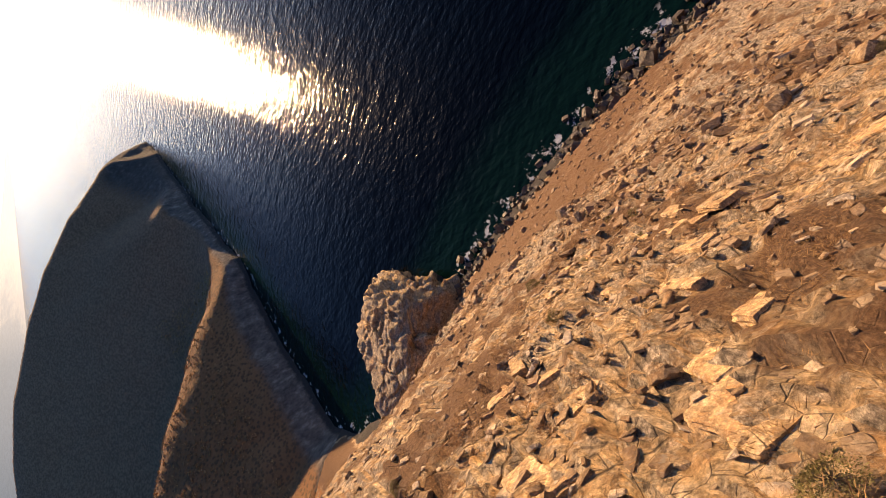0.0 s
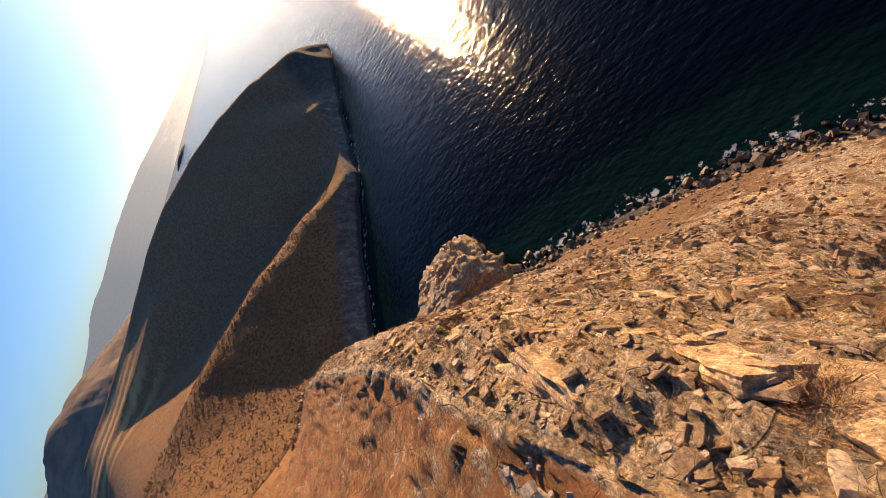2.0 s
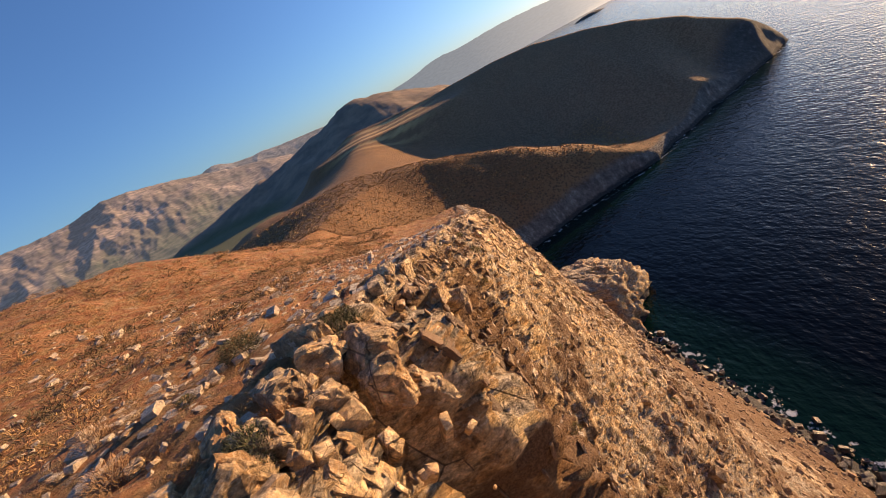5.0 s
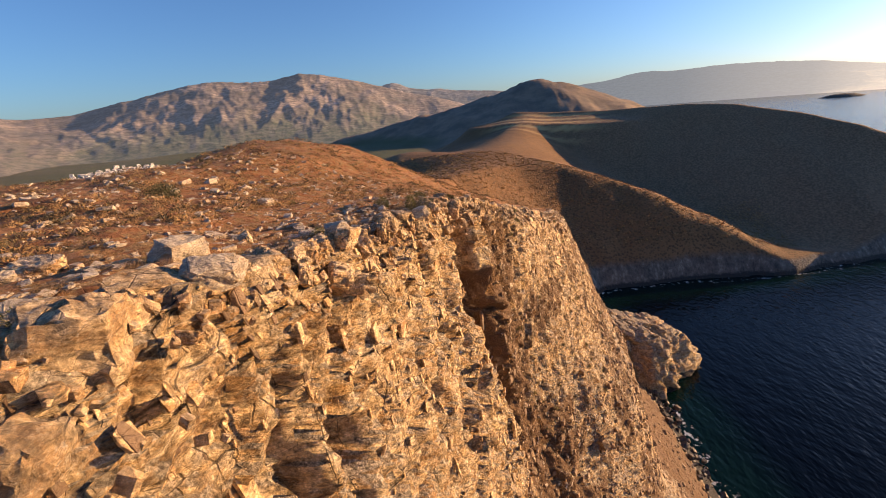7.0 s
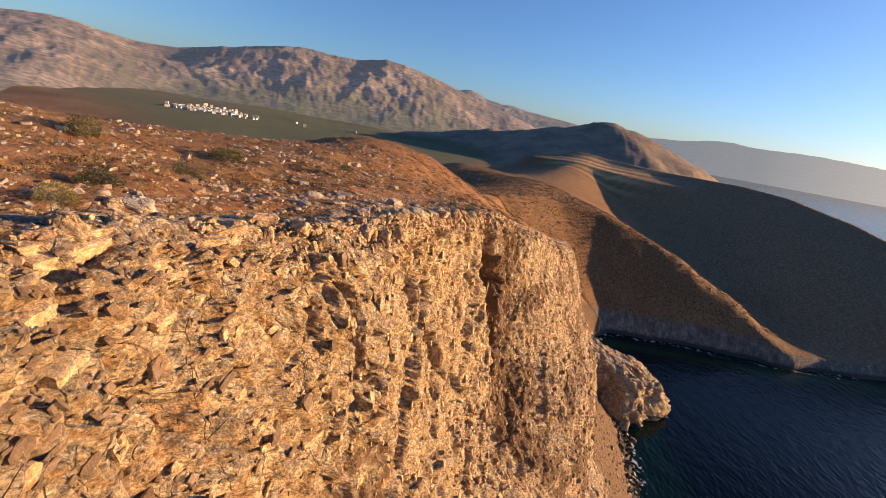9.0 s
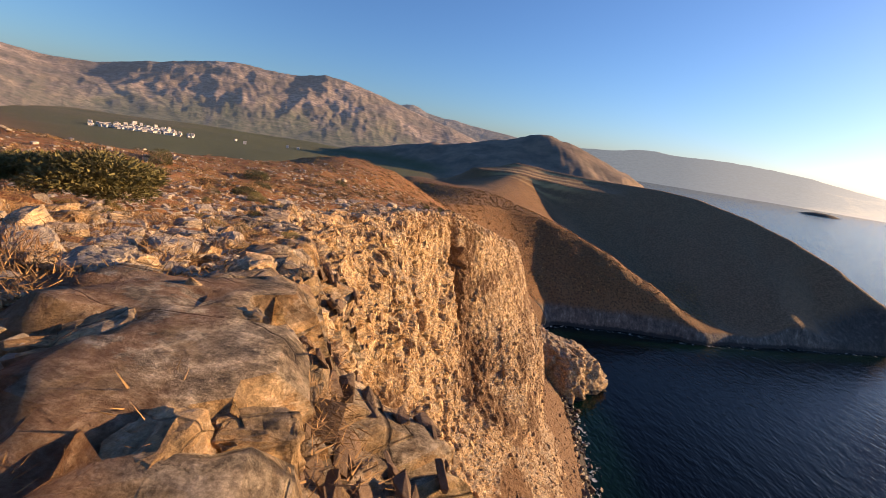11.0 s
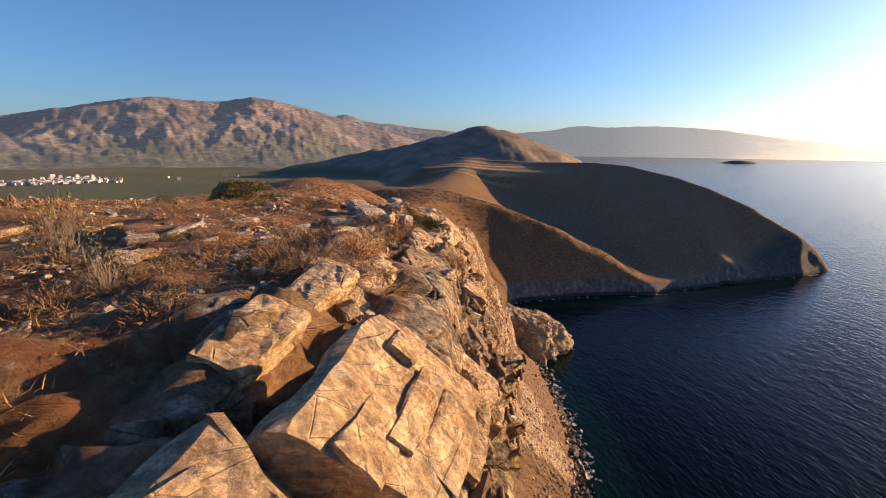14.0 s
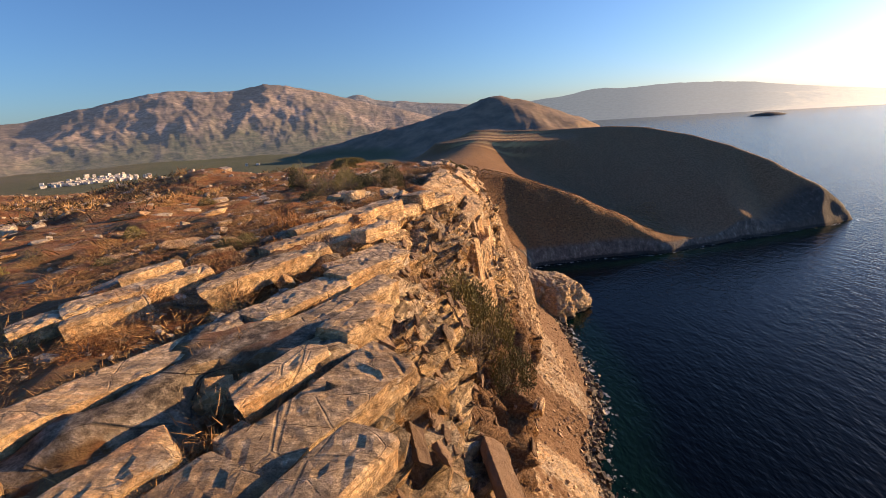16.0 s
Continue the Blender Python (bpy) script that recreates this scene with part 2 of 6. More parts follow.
def make_mountain(name, low, mid_c, high, scale, haze_glow=0.0, bearing_haze=0.0):
    m, nt, bsdf, geo = material(name)
    pos = geo.outputs["Position"]
    a = tex_noise(nt, pos, scale, 8, 0.65)
    b = tex_noise(nt, stretched(nt, pos, 1, 1, 3.0), scale * 7, 10, 0.75)
    col = ramp(nt, a, [(0.36, low), (0.5, mid_c), (0.62, high)])
    col = mixed(nt, span(nt, b, 0.42, 0.58), mixed(nt, 0.75, col, (0.075, 0.07, 0.058)), col)
    zone = attribute(nt, "zone")
    parts = nt.nodes.new("ShaderNodeSeparateColor")
    nt.links.new(zone.outputs["Color"], parts.inputs[0])
    green = mixed(nt, span(nt, b, 0.4, 0.6), (0.055, 0.078, 0.042), (0.13, 0.14, 0.078))
    col = mixed(nt, parts.outputs[1], col, green)
    nt.links.new(col, bsdf.inputs["Base Color"])
    bsdf.inputs["Roughness"].default_value = 1.0
    bump(nt, bsdf, maths(nt, "ADD", a, b), 0.7, 9.0)
    # far coast: haze put into emission, paler and warmer towards the sun's bearing
    if bearing_haze:
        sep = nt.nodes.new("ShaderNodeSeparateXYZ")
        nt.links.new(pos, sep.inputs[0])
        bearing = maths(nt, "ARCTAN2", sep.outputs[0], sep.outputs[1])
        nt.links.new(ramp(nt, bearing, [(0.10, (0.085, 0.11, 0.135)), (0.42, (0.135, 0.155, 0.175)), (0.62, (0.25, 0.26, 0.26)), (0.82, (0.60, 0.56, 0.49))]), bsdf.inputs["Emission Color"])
        bsdf.inputs["Emission Strength"].default_value = bearing_haze
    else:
        # haze before the ranges, put in as a faint bluish emission
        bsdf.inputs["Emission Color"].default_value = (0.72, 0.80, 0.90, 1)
        bsdf.inputs["Emission Strength"].default_value = haze_glow
    return m


def make_sea():
    m, nt, bsdf, geo = material("sea_water")
    pos = geo.outputs["Position"]
    shallow = attribute(nt, "shallow").outputs["Fac"]
    blotch = tex_noise(nt, pos, 0.08, 5, 0.6)
    s = maths(nt, "ADD", shallow, maths(nt, "MULTIPLY", maths(nt, "SUBTRACT", blotch, 0.5), 0.5), True)
    col = mixed(nt, span(nt, s, 0.15, 0.9), (0.0006, 0.002, 0.0045), (0.0014, 0.012, 0.0105))
    nt.links.new(col, bsdf.inputs["Base Color"])
    bsdf.inputs["Roughness"].default_value = 0.12
    bsdf.inputs["IOR"].default_value = 1.33
    bsdf.inputs["Specular IOR Level"].default_value = 0.16
    surf = maths(nt, "MULTIPLY", attribute(nt, "surf").outputs["Fac"], span(nt, tex_noise(nt, pos, 0.35, 6, 0.7), 0.50, 0.62))
    nt.links.new(mixed(nt, span(nt, surf, 0.42, 0.8), col, (0.5, 0.54, 0.56)), bsdf.inputs["Base Color"])
    swell = tex_noise(nt, stretched(nt, pos, 1.0, 0.6, 1, (0, 0, -25)), 0.2, 2, 0.5)
    chop = tex_noise(nt, stretched(nt, pos, 1.0, 0.6, 1, (0, 0, -50)), 0.62, 3, 0.5)
    h = maths(nt, "ADD", maths(nt, "MULTIPLY", swell, 1.0), maths(nt, "MULTIPLY", chop, 0.75))
    bump(nt, bsdf, h, 0.43, 1.0)
    return m


M_CLIFF = make_cliff()
M_ROCK = make_rock("weathered_limestone", False, 0.0, 0.19, 1.1, 1.5)
# browner rock: part real rubble, part small shadows put into the colour
M_BROWN = make_rock("brown_shadow_toned_limestone", False, 0.0, 0.19, 1.0, 1.5, 0.84)
M_TAN = make_rock("tan_slope_limestone", False, 0.0, 0.19, 1.0, 1.5, 0.52)
M_WETROCK = make_rock("wet_dark_rock", True)
M_STONE = make_rock("bleached_limestone", False, 0.35, 0.08, 1.0, 2.0)
M_BED = make_rock("blond_bedded_limestone", False, 0.08, 0.16, 1.12, 2.6)
M_LAND = make_land()
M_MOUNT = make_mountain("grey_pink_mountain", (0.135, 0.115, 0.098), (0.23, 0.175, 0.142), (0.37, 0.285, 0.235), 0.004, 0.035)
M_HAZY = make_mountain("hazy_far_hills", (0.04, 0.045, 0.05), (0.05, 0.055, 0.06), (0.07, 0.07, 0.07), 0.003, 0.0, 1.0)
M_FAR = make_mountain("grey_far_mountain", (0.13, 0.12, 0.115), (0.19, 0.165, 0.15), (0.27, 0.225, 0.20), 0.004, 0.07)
M_SEA = make_sea()


# ---- terrain arithmetic ----
def hashed(i, j, k, seed):
    h = (i * 374761393 + j * 668265263 + k * 2147483647 + seed * 974634777).astype(np.int64)
    h = (h ^ (h >> 13)) * 1274126177
    h = h ^ (h >> 16)
    return (h & 0xFFFFFF) / float(0xFFFFFF)


def value_noise(p, seed=0):
    """Smooth noise in -1..1 at the rows of p."""
    b = np.floor(p).astype(np.int64)
    f = p - b
    f = f * f * f * (f * (f * 6 - 15) + 10)
    out = np.zeros(len(p))
    for dx in (0, 1):
        for dy in (0, 1):
            for dz in (0, 1):
                w = (f[:, 0] if dx else 1 - f[:, 0]) * (f[:, 1] if dy else 1 - f[:, 1]) * (f[:, 2] if dz else 1 - f[:, 2])
                out += w * hashed(b[:, 0] + dx, b[:, 1] + dy, b[:, 2] + dz, seed)
    return out * 2 - 1


def fbm(p, octaves=4, gain=0.5, seed=0):
    out, amp = np.zeros(len(p)), 1.0
    for o in range(octaves):
        out += amp * value_noise(p * 2.0**o + 17.3 * o, seed + o)
        amp *= gain
    return out


def blocks(p, seed=0, tilt=1.0):
    """Broken rock: each cell of a jittered lattice has its own step and its own tilted face. Also the gap to the next cell."""
    b = np.floor(p).astype(np.int64)
    best, second = np.full(len(p), 9e9), np.full(len(p), 9e9)
    val = np.zeros(len(p))
    for dx in (-1, 0, 1):
        for dy in (-1, 0, 1):
            for dz in (-1, 0, 1):
                i, j, k = b[:, 0] + dx, b[:, 1] + dy, b[:, 2] + dz
                c = np.stack([i + hashed(i, j, k, seed), j + hashed(i, j, k, seed + 1), k + hashed(i, j, k, seed + 2)], 1)
                off = p - c
                d = (off**2).sum(1)
                g = np.stack([hashed(i, j, k, seed + 3), hashed(i, j, k, seed + 4), hashed(i, j, k, seed + 5)], 1) - 0.5
                v = (hashed(i, j, k, seed + 6) - 0.5) * 1.4 + tilt * (off * g).sum(1) * 1.6
                nearer = d < best
                second = np.where(nearer, best, np.minimum(second, d))
                val = np.where(nearer, v, val)
                best = np.where(nearer, d, best)
    return val, np.sqrt(second) - np.sqrt(best)


def smooth(a, lo, hi):
    t = np.clip((a - lo) / (hi - lo), 0, 1)
    return t * t * (3 - 2 * t)


def curve(pairs):
    xs, vs = np.array(pairs, float).T

    def at(v):
        """Cubic through the points."""
        v = np.asarray(v, float)
        k = np.clip(np.searchsorted(xs, v) - 1, 0, len(xs) - 2)
        m = np.gradient(vs, xs)
        h = xs[k + 1] - xs[k]
        t = np.clip((v - xs[k]) / h, 0, 1)
        return ((1 + 2 * t) * (1 - t) ** 2) * vs[k] + t * (1 - t) ** 2 * h * m[k] + t * t * (3 - 2 * t) * vs[k + 1] + t * t * (t - 1) * h * m[k + 1]
    return at


def grid_mesh(name, verts, rows, cols, mat, zone=None, smooth_shade=True, keep=None):
    idx = np.arange(rows * cols).reshape(rows, cols)
    quads = np.stack([idx[:-1, :-1], idx[:-1, 1:], idx[1:, 1:], idx[1:, :-1]], -1).reshape(-1, 4)
    if keep is not None:
        quads = quads[keep[quads].all(1)]
        used = np.unique(quads)
        back = np.full(rows * cols, -1)
        back[used] = np.arange(len(used))
        quads, verts = back[quads], verts[used]
        zone = zone[used] if zone is not None else None
    me = bpy.data.meshes.new(name)
    me.vertices.add(len(verts))
    me.vertices.foreach_set("co", verts.astype(np.float32).ravel())
    me.loops.add(quads.size)
    me.loops.foreach_set("vertex_index", quads.astype(np.int32).ravel())
    me.polygons.add(len(quads))
    me.polygons.foreach_set("loop_start", np.arange(0, quads.size, 4, dtype=np.int32))
    me.polygons.foreach_set("use_smooth", np.full(len(quads), smooth_shade))
    me.update(calc_edges=True)
    if zone is not None:
        a = me.attributes.new("zone", "FLOAT_COLOR", "POINT")
        a.data.foreach_set("color", np.c_[zone, np.ones(len(zone))].astype(np.float32).ravel())
    me.materials.append(mat)
    return new(name, me)


# ---- land beyond: spit, dark headland, terraces, valley ----
COAST = [(40, -700), (42, -60), (44, 0), (45, 60), (43, 100), (52, 120), (56, 150), (57, 180), (54, 215), (50, 240), (54, 255), (64, 268), (84, 271), (101, 273), (130, 275), (150, 276), (184, 283), (217, 293), (270, 306), (318, 317), (338, 324), (335, 350), (312, 410), (275, 540), (250, 700), (262, 900), (350, 1120), (500, 1330), (630, 1500), (560, 1720), (380, 2100), (420, 2700), (700, 3600), (700, 5200), (-5200, 5200), (-5200, -700)]


def coast_distance(x, y):
    """Metres inland of the coast line; negative at sea."""
    poly = np.array(COAST, float)
    d = np.full(len(x), 9e9)
    inside = np.zeros(len(x), bool)
    for (ax, ay), (bx, by) in zip(poly, np.roll(poly, -1, 0)):
        ex, ey = bx - ax, by - ay
        t = np.clip(((x - ax) * ex + (y - ay) * ey) / (ex * ex + ey * ey), 0, 1)
        d = np.minimum(d, np.hypot(x - ax - t * ex, y - ay - t * ey))
        inside ^= ((ay > y) != (by > y)) & (x < (bx - ax) * (y - ay) / (by - ay + 1e-12) + ax)
    return np.where(inside, d, -d)


def ridge(x, y, line, slope, rounding):
    """Height of a ridge through (x, y, h), falling off at the slope on both sides, rounded at the crest."""
    best = np.full(len(x), -9e9)
    for (ax, ay, ah), (bx, by, bh) in zip(line, line[1:]):
        ex, ey = bx - ax, by - ay
        t = np.clip(((x - ax) * ex + (y - ay) * ey) / (ex * ex + ey * ey), 0, 1)
        d = np.hypot(x - ax - t * ex, y - ay - t * ey)
        best = np.maximum(best, ah + t * (bh - ah) - slope * (np.sqrt(d * d + rounding**2) - rounding))
    return best


def soft_max(parts, k):
    p = np.stack(parts)
    return k * np.log(np.exp((p - p.max(0)) / k).sum(0)) + p.max(0)


HEADLAND = [(46, 524, 81), (130, 492, 77), (185, 458, 79), (215, 438, 77), (242, 412, 70), (264, 380, 60), (285, 357, 47), (308, 338, 29), (325, 328, 12), (339, 319, -3), (352, 308, -20)]


def land_z(x, y):
    q = np.stack([x, y, 0 * x], 1)
    wob = 3 * fbm(q * 0.012, 3, 0.5, 100)
    wx, wy = x + wob, y + 3 * fbm(q * 0.012, 3, 0.5, 110)
    hills = [
        ridge(wx, wy, [(-30, -700, 80), (-30, 0, 92), (-30, 90, 82), (-40, 145, 88), (-30, 190, 70), (-15, 260, 62), (5, 330, 62), (30, 420, 68), (60, 520, 77)], 0.33 + 0.24 * smooth(x, -10, 40), 25),
        ridge(wx, wy, [(-40, 360, 66), (0, 345, 63), (32, 332, 57)], 0.5, 30),
        ridge(wx, wy, [(40, 328, 53), (67, 320, 48.5), (96, 313, 38.5), (124, 305, 26), (147, 299, 13.5), (170, 293, 5), (187, 287, 1)], 0.75, 9),
        sum(ridge(wx + 2.5 * math.cos(a), wy + 2.5 * math.sin(a), HEADLAND, 0.58 + 0.45 * smooth(x, 225, 285), 2.5) for a in (0.5, 1.75, 3.0, 4.25, 5.5)) / 5 + 2.0,
        np.minimum(ridge(wx, wy, [(30, 508, 75.5), (78, 492, 75.5), (128, 474, 74)], 0.12, 3), ridge(wx, wy, [(30, 508, 97), (78, 492, 97), (128, 474, 93)], 0.85, 3)),
        ridge(wx, wy, [(60, 530, 77), (80, 640, 48)], 0.5, 20),
        ridge(wx, wy, [(80, 640, 46), (100, 1000, 42), (170, 1300, 70)], 0.24, 30),
        ridge(wx, wy, [(-420, 1400, 28), (-328, 1480, 43), (-130, 1480, 84), (65, 1480, 132), (170, 1480, 152), (228, 1480, 161), (270, 1480, 153), (333, 1480, 124), (450, 1485, 78), (548, 1490, 46), (640, 1500, 10)], 0.40, 18) + 7 * fbm(q * 0.011, 4, 0.5, 125) * smooth(y, 900, 1300),
        6 + 0.012 * np.maximum(-x, 0) + 4 * fbm(q * 0.004, 3, 0.5, 120),
    ]
    z = soft_max(hills, 3.5)
    z += 0.3 * fbm(q * 0.04, 4, 0.5, 130) + 0.8 * fbm(q * 0.008, 3, 0.5, 140)
    cd = coast_distance(x, y) + 2.0 * fbm(q * 0.05, 3, 0.5, 150)
    shore = np.where(cd > 0, 1.8 * np.minimum(cd, 6) + (0.9 + 1.5 * smooth(x, 150, 220)) * np.maximum(cd - 6, 0), cd * 0.6)
    return np.minimum(z, shore - 0.3), cd


# ---- the cliff: one sheet from the plateau over the rim and down to the sea ----
rim_x = curve([(-60, -2.2), (0, -0.7), (4.3, -1.0), (7.2, -1.35), (9.3, -0.85), (11.5, 0.5), (15.8, 1.1), (22, 1.6), (28.5, 1.85), (31, 1.0), (34, -0.2), (38, -1.7), (42, -3.6), (46, -5.9), (50, -8.0), (54, -9.4), (58, -9.8), (62, -9.1), (66, -7.5), (70, -6.0), (75, -5.2), (85, -3.8), (97, -1.5), (104, 0.6), (112, 3.6), (125, 8.2), (136, 12.5), (148, 15.6), (158, 17.5), (172, 17.5), (190, 13), (215, 10), (240, 14), (262, 30)])
rim_z = curve([(-60, 99.2), (0, 98.28), (15.8, 97.85), (28.7, 96.9), (31, 96.5), (38, 94.9), (46, 93.2), (52, 92.1), (57, 91.4), (62, 90.3), (66, 89.8), (72, 89.3), (80, 88.5), (86, 87.4), (97, 86), (104, 85), (112, 82.6), (125, 79.0), (136, 75.4), (148, 72.6), (158, 70.6), (172, 66), (190, 57), (215, 44), (240, 30), (262, 15)])
shore_x = curve([(-60, 42), (0, 44), (60, 45), (100, 43), (115, 50), (130, 54), (150, 56), (170, 57), (185, 57), (205, 56), (225, 52), (240, 52), (252, 55), (262, 62)])


def dome(x, y):
    """The rounded brown knoll inland of the rim."""
    return 6.6 * np.exp(-(((x + 31) / 20) ** 2 + ((y - 139) / 28) ** 2))


inland_z = curve([(-60, 98.6), (-6, 97.9), (14, 97.2), (30, 95.7), (42, 94.3), (60, 92.5), (75, 90.4), (90, 88.2), (105, 86.0), (125, 83.3), (146, 81.6), (175, 73), (205, 64), (240, 54), (262, 48)])


def lip_at(y):
    """Where the rim is a crest a little inland, with bare beds sloping seaward from it."""
    return smooth(y, 10.4, 12.5) * (1 - smooth(y, 26.5, 30)) * (1 - 0.4 * smooth(y, 20.8, 23)) * (1 - 0.25 * smooth(y, 16.8, 18.6) * (1 - smooth(y, 21.5, 23.3)))


def plateau_z(x, y):
    inland = np.maximum(rim_x(y) - x, 0)
    z = rim_z(y) + smooth(inland, 0, 34) * (inland_z(y) - rim_z(y)) - 0.0016 * np.maximum(inland - 46, 0) ** 2 + dome(x, y) + 1.9 * smooth(inland, 22, 60) * (1 - smooth(y, 104, 130))
    z = z + lip_at(y) * (0.2 * np.exp(-((inland - 1.4) / 0.36) ** 2) - 0.62 * np.clip(1.36 - inland, 0, 1.36))
    z = z - 0.36 * smooth(y, 12.0, 12.9) * (1 - smooth(y, 16.8, 17.8)) * (1 - smooth(inland, 1.9, 3.2))
    q = np.stack([x, y, 0 * x], 1)
    return z + 0.7 * fbm(q * 0.05, 3, 0.5, 5) * smooth(inland, 0, 12) + 0.35 * fbm(q * 0.21, 4, 0.5, 9) * smooth(inland, 0.5, 5)


def build_cliff():
    ys = np.r_[np.arange(-6, 32, 0.11), np.arange(32, 70, 0.2), np.arange(70, 140, 0.27), np.arange(140, 264, 0.7)]
    inl = np.r_[-80, -72, -64, -57, -50, -44, -38.5, -33.5, np.arange(-29, -14, 0.9), np.arange(-14, -7, 0.4), np.arange(-7, 0, 0.15)]
    face = np.linspace(0, 1, 300) ** 1.35
    cols = len(inl) + len(face) + 14
    y2 = np.repeat(ys[:, None], cols, 1)
    xr, zr, xs = rim_x(ys)[:, None], rim_z(ys)[:, None], shore_x(ys)[:, None]
    steep = smooth(ys, 108, 126)[:, None]
    bowl = np.exp(-(((ys - 53) / 11) ** 2))[:, None]
    near = (1 - smooth(ys, 8, 11))[:, None]
    # knots of the face: x beyond the rim and height as a share of the rim's
    kx = [0 * xr, 0.8 + 1.6 * steep + 1.3 * bowl + 1.1 * near, 2.4 + 6.5 * steep + 8 * bowl + 3.0 * near, 6.5 + 9 * steep + 9 * bowl + 2.0 * near, (xs - xr) * (0.46 + 0.06 * steep), xs - xr - 4.5, xs - xr + 0 * zr]
    kz = [zr, zr - 2.0, zr * (0.74 - 0.0 * steep), zr * (0.52 + 0.05 * steep), zr * (0.30 - 0.0 * steep), 3.0 + 0 * zr, -0.6 + 0 * zr]
    cut = np.array([0, 0.05, 0.27, 0.50, 0.72, 0.96, 1.0])
    fx, fz = np.zeros((len(ys), len(face))), np.zeros((len(ys), len(face)))
    for k in range(6):
        t = np.clip((face - cut[k]) / (cut[k + 1] - cut[k]), 0, 1)[None]
        inside = (face >= cut[k]) & ((face < cut[k + 1]) | (k == 5))
        fx[:, inside] = (kx[k] + (kx[k + 1] - kx[k]) * t)[:, inside]
        fz[:, inside] = (kz[k] + (kz[k + 1] - kz[k]) * t)[:, inside]
    under = np.arange(1, 15)[None]
    x = np.concatenate([xr + inl[None], xr + fx, xs + under * 1.0], 1)
    z = np.concatenate([np.zeros((len(ys), len(inl))), fz, -0.6 - under * 0.45 + 0 * xs], 1)
    flat = np.stack([x.ravel(), y2.ravel(), z.ravel()], 1)
    s2 = np.repeat(np.r_[inl, 100 * face, 100 + under[0]][None], len(ys), 0).ravel()
    on_top = s2 < 0
    flat[on_top, 2] = plateau_z(flat[on_top, 0], flat[on_top, 1])
    flat[:, 2] -= 0.36 * smooth(flat[:, 1], 12.0, 12.9) * (1 - smooth(flat[:, 1], 16.8, 17.8)) * (s2 >= 0) * (1 - smooth(s2, 0, 25))
    flat[:, 2] -= lip_at(flat[:, 1]) * 0.84 * (s2 >= 0) * (1 - smooth(s2, 0, 25))
    g = flat.reshape(len(ys), cols, 3)
    nrm = np.cross(np.gradient(g, axis=1), np.gradient(g, axis=0)).reshape(-1, 3)
    nrm /= np.linalg.norm(nrm, axis=1, keepdims=True) + 1e-9
    nrm = np.where(nrm[:, 2:] < -0.2, -nrm, nrm)
    p = flat.copy()
    p += 0.9 * np.stack([fbm(p * 0.2, 3, 0.5, 21), fbm(p * 0.2, 3, 0.5, 31), fbm(p * 0.2, 3, 0.5, 41)], 1)
    lay = p
    a, ga = blocks(lay * np.array([0.16, 0.14, 0.042]), 3)
    b, gb = blocks(lay * np.array([0.5, 0.5, 0.16]), 13)
    c, gc = blocks(lay * np.array([1.35, 1.35, 0.55]), 23)
    e, ge = blocks(lay * np.array([2.6, 2.9, 2.2]), 33)
    rock = smooth(s2, -3.0, 1.0) * (1 - 0.55 * smooth(s2, 52, 72)) * (1 - 0.3 * smooth(s2, 97, 100))
    calm = 1 - 0.8 * smooth(flat[:, 1], 104, 120)
    rock = rock * (1 - 0.55 * smooth(flat[:, 1], 104, 120))
    big = smooth(s2, 1.0, 11) * (1 - 0.7 * smooth(s2, 55, 75)) * calm
    d = big * 0.85 * a + rock * (0.42 * b + 0.32 * c + 0.16 * e - 0.10 * (1 - smooth(ge, 0.0, 0.12))) + rock * 0.32 * fbm(flat * np.array([0.7, 0.7, 0.4]), 4, 0.55, 50)
    d += big * 1.7 * fbm(flat * np.array([0.045, 0.06, 0.02]), 3, 0.5, 60)
    d -= rock * 0.4 * (1 - smooth(gb, 0.0, 0.08)) + big * 0.9 * (1 - smooth(ga, 0.0, 0.05))
    d += (1 - rock) * (0.10 * fbm(flat * 1.3, 3, 0.55, 70) + 0.13 * np.maximum(c, 0) * smooth(fbm(flat * 0.25, 2, 0.5, 75), -0.3, 0.4))
    cleft = 100.6 + (84 - flat[:, 2]) * 0.24 + 0.5 * fbm(flat * 0.4, 2, 0.5, 90)
    d -= 4.6 * np.exp(-((flat[:, 1] - cleft) / 0.5) ** 2) * smooth(flat[:, 2], 56, 62) * smooth(s2, -0.5, 1.5)
    d += 1.0 * np.exp(-((flat[:, 1] - cleft - 2.3) / 1.6) ** 2) * smooth(flat[:, 2], 58, 66) * smooth(s2, 1, 4)
    outcrop = smooth(s2, -6.0, -0.6) * smooth(fbm(flat * 0.25, 3, 0.5, 77) + 0.5 * smooth(s2, -3, 0), 0.0, 0.45) * (s2 < 0)
    crest_zone = smooth(flat[:, 1], 101, 108) * (1 - smooth(flat[:, 1], 134, 142)) * smooth(s2, -15, -8) * (s2 < 0) * smooth(fbm(flat * 0.3, 3, 0.5, 78), -0.75, -0.2)
    far_end = smooth(flat[:, 1], 30, 45)
    d += outcrop * (0.06 + 0.24 * far_end) * (1 - 0.8 * smooth(flat[:, 1], 106, 112)) * (b + 0.6 * c - (1 - smooth(gb, 0.0, 0.10)) - 0.5 * (1 - smooth(gc, 0.0, 0.10)))
    # thin tilted beds that the rim cuts across: gentle backs, sharp sunward faces
    across = 0.83 * flat[:, 0] - 0.56 * flat[:, 1] + 0.4 * fbm(flat * 0.3, 3, 0.5, 85)
    along = 0.56 * flat[:, 0] + 0.83 * flat[:, 1]
    bed = across * 1.7
    saw = bed - np.floor(bed)
    lane = np.floor(bed)
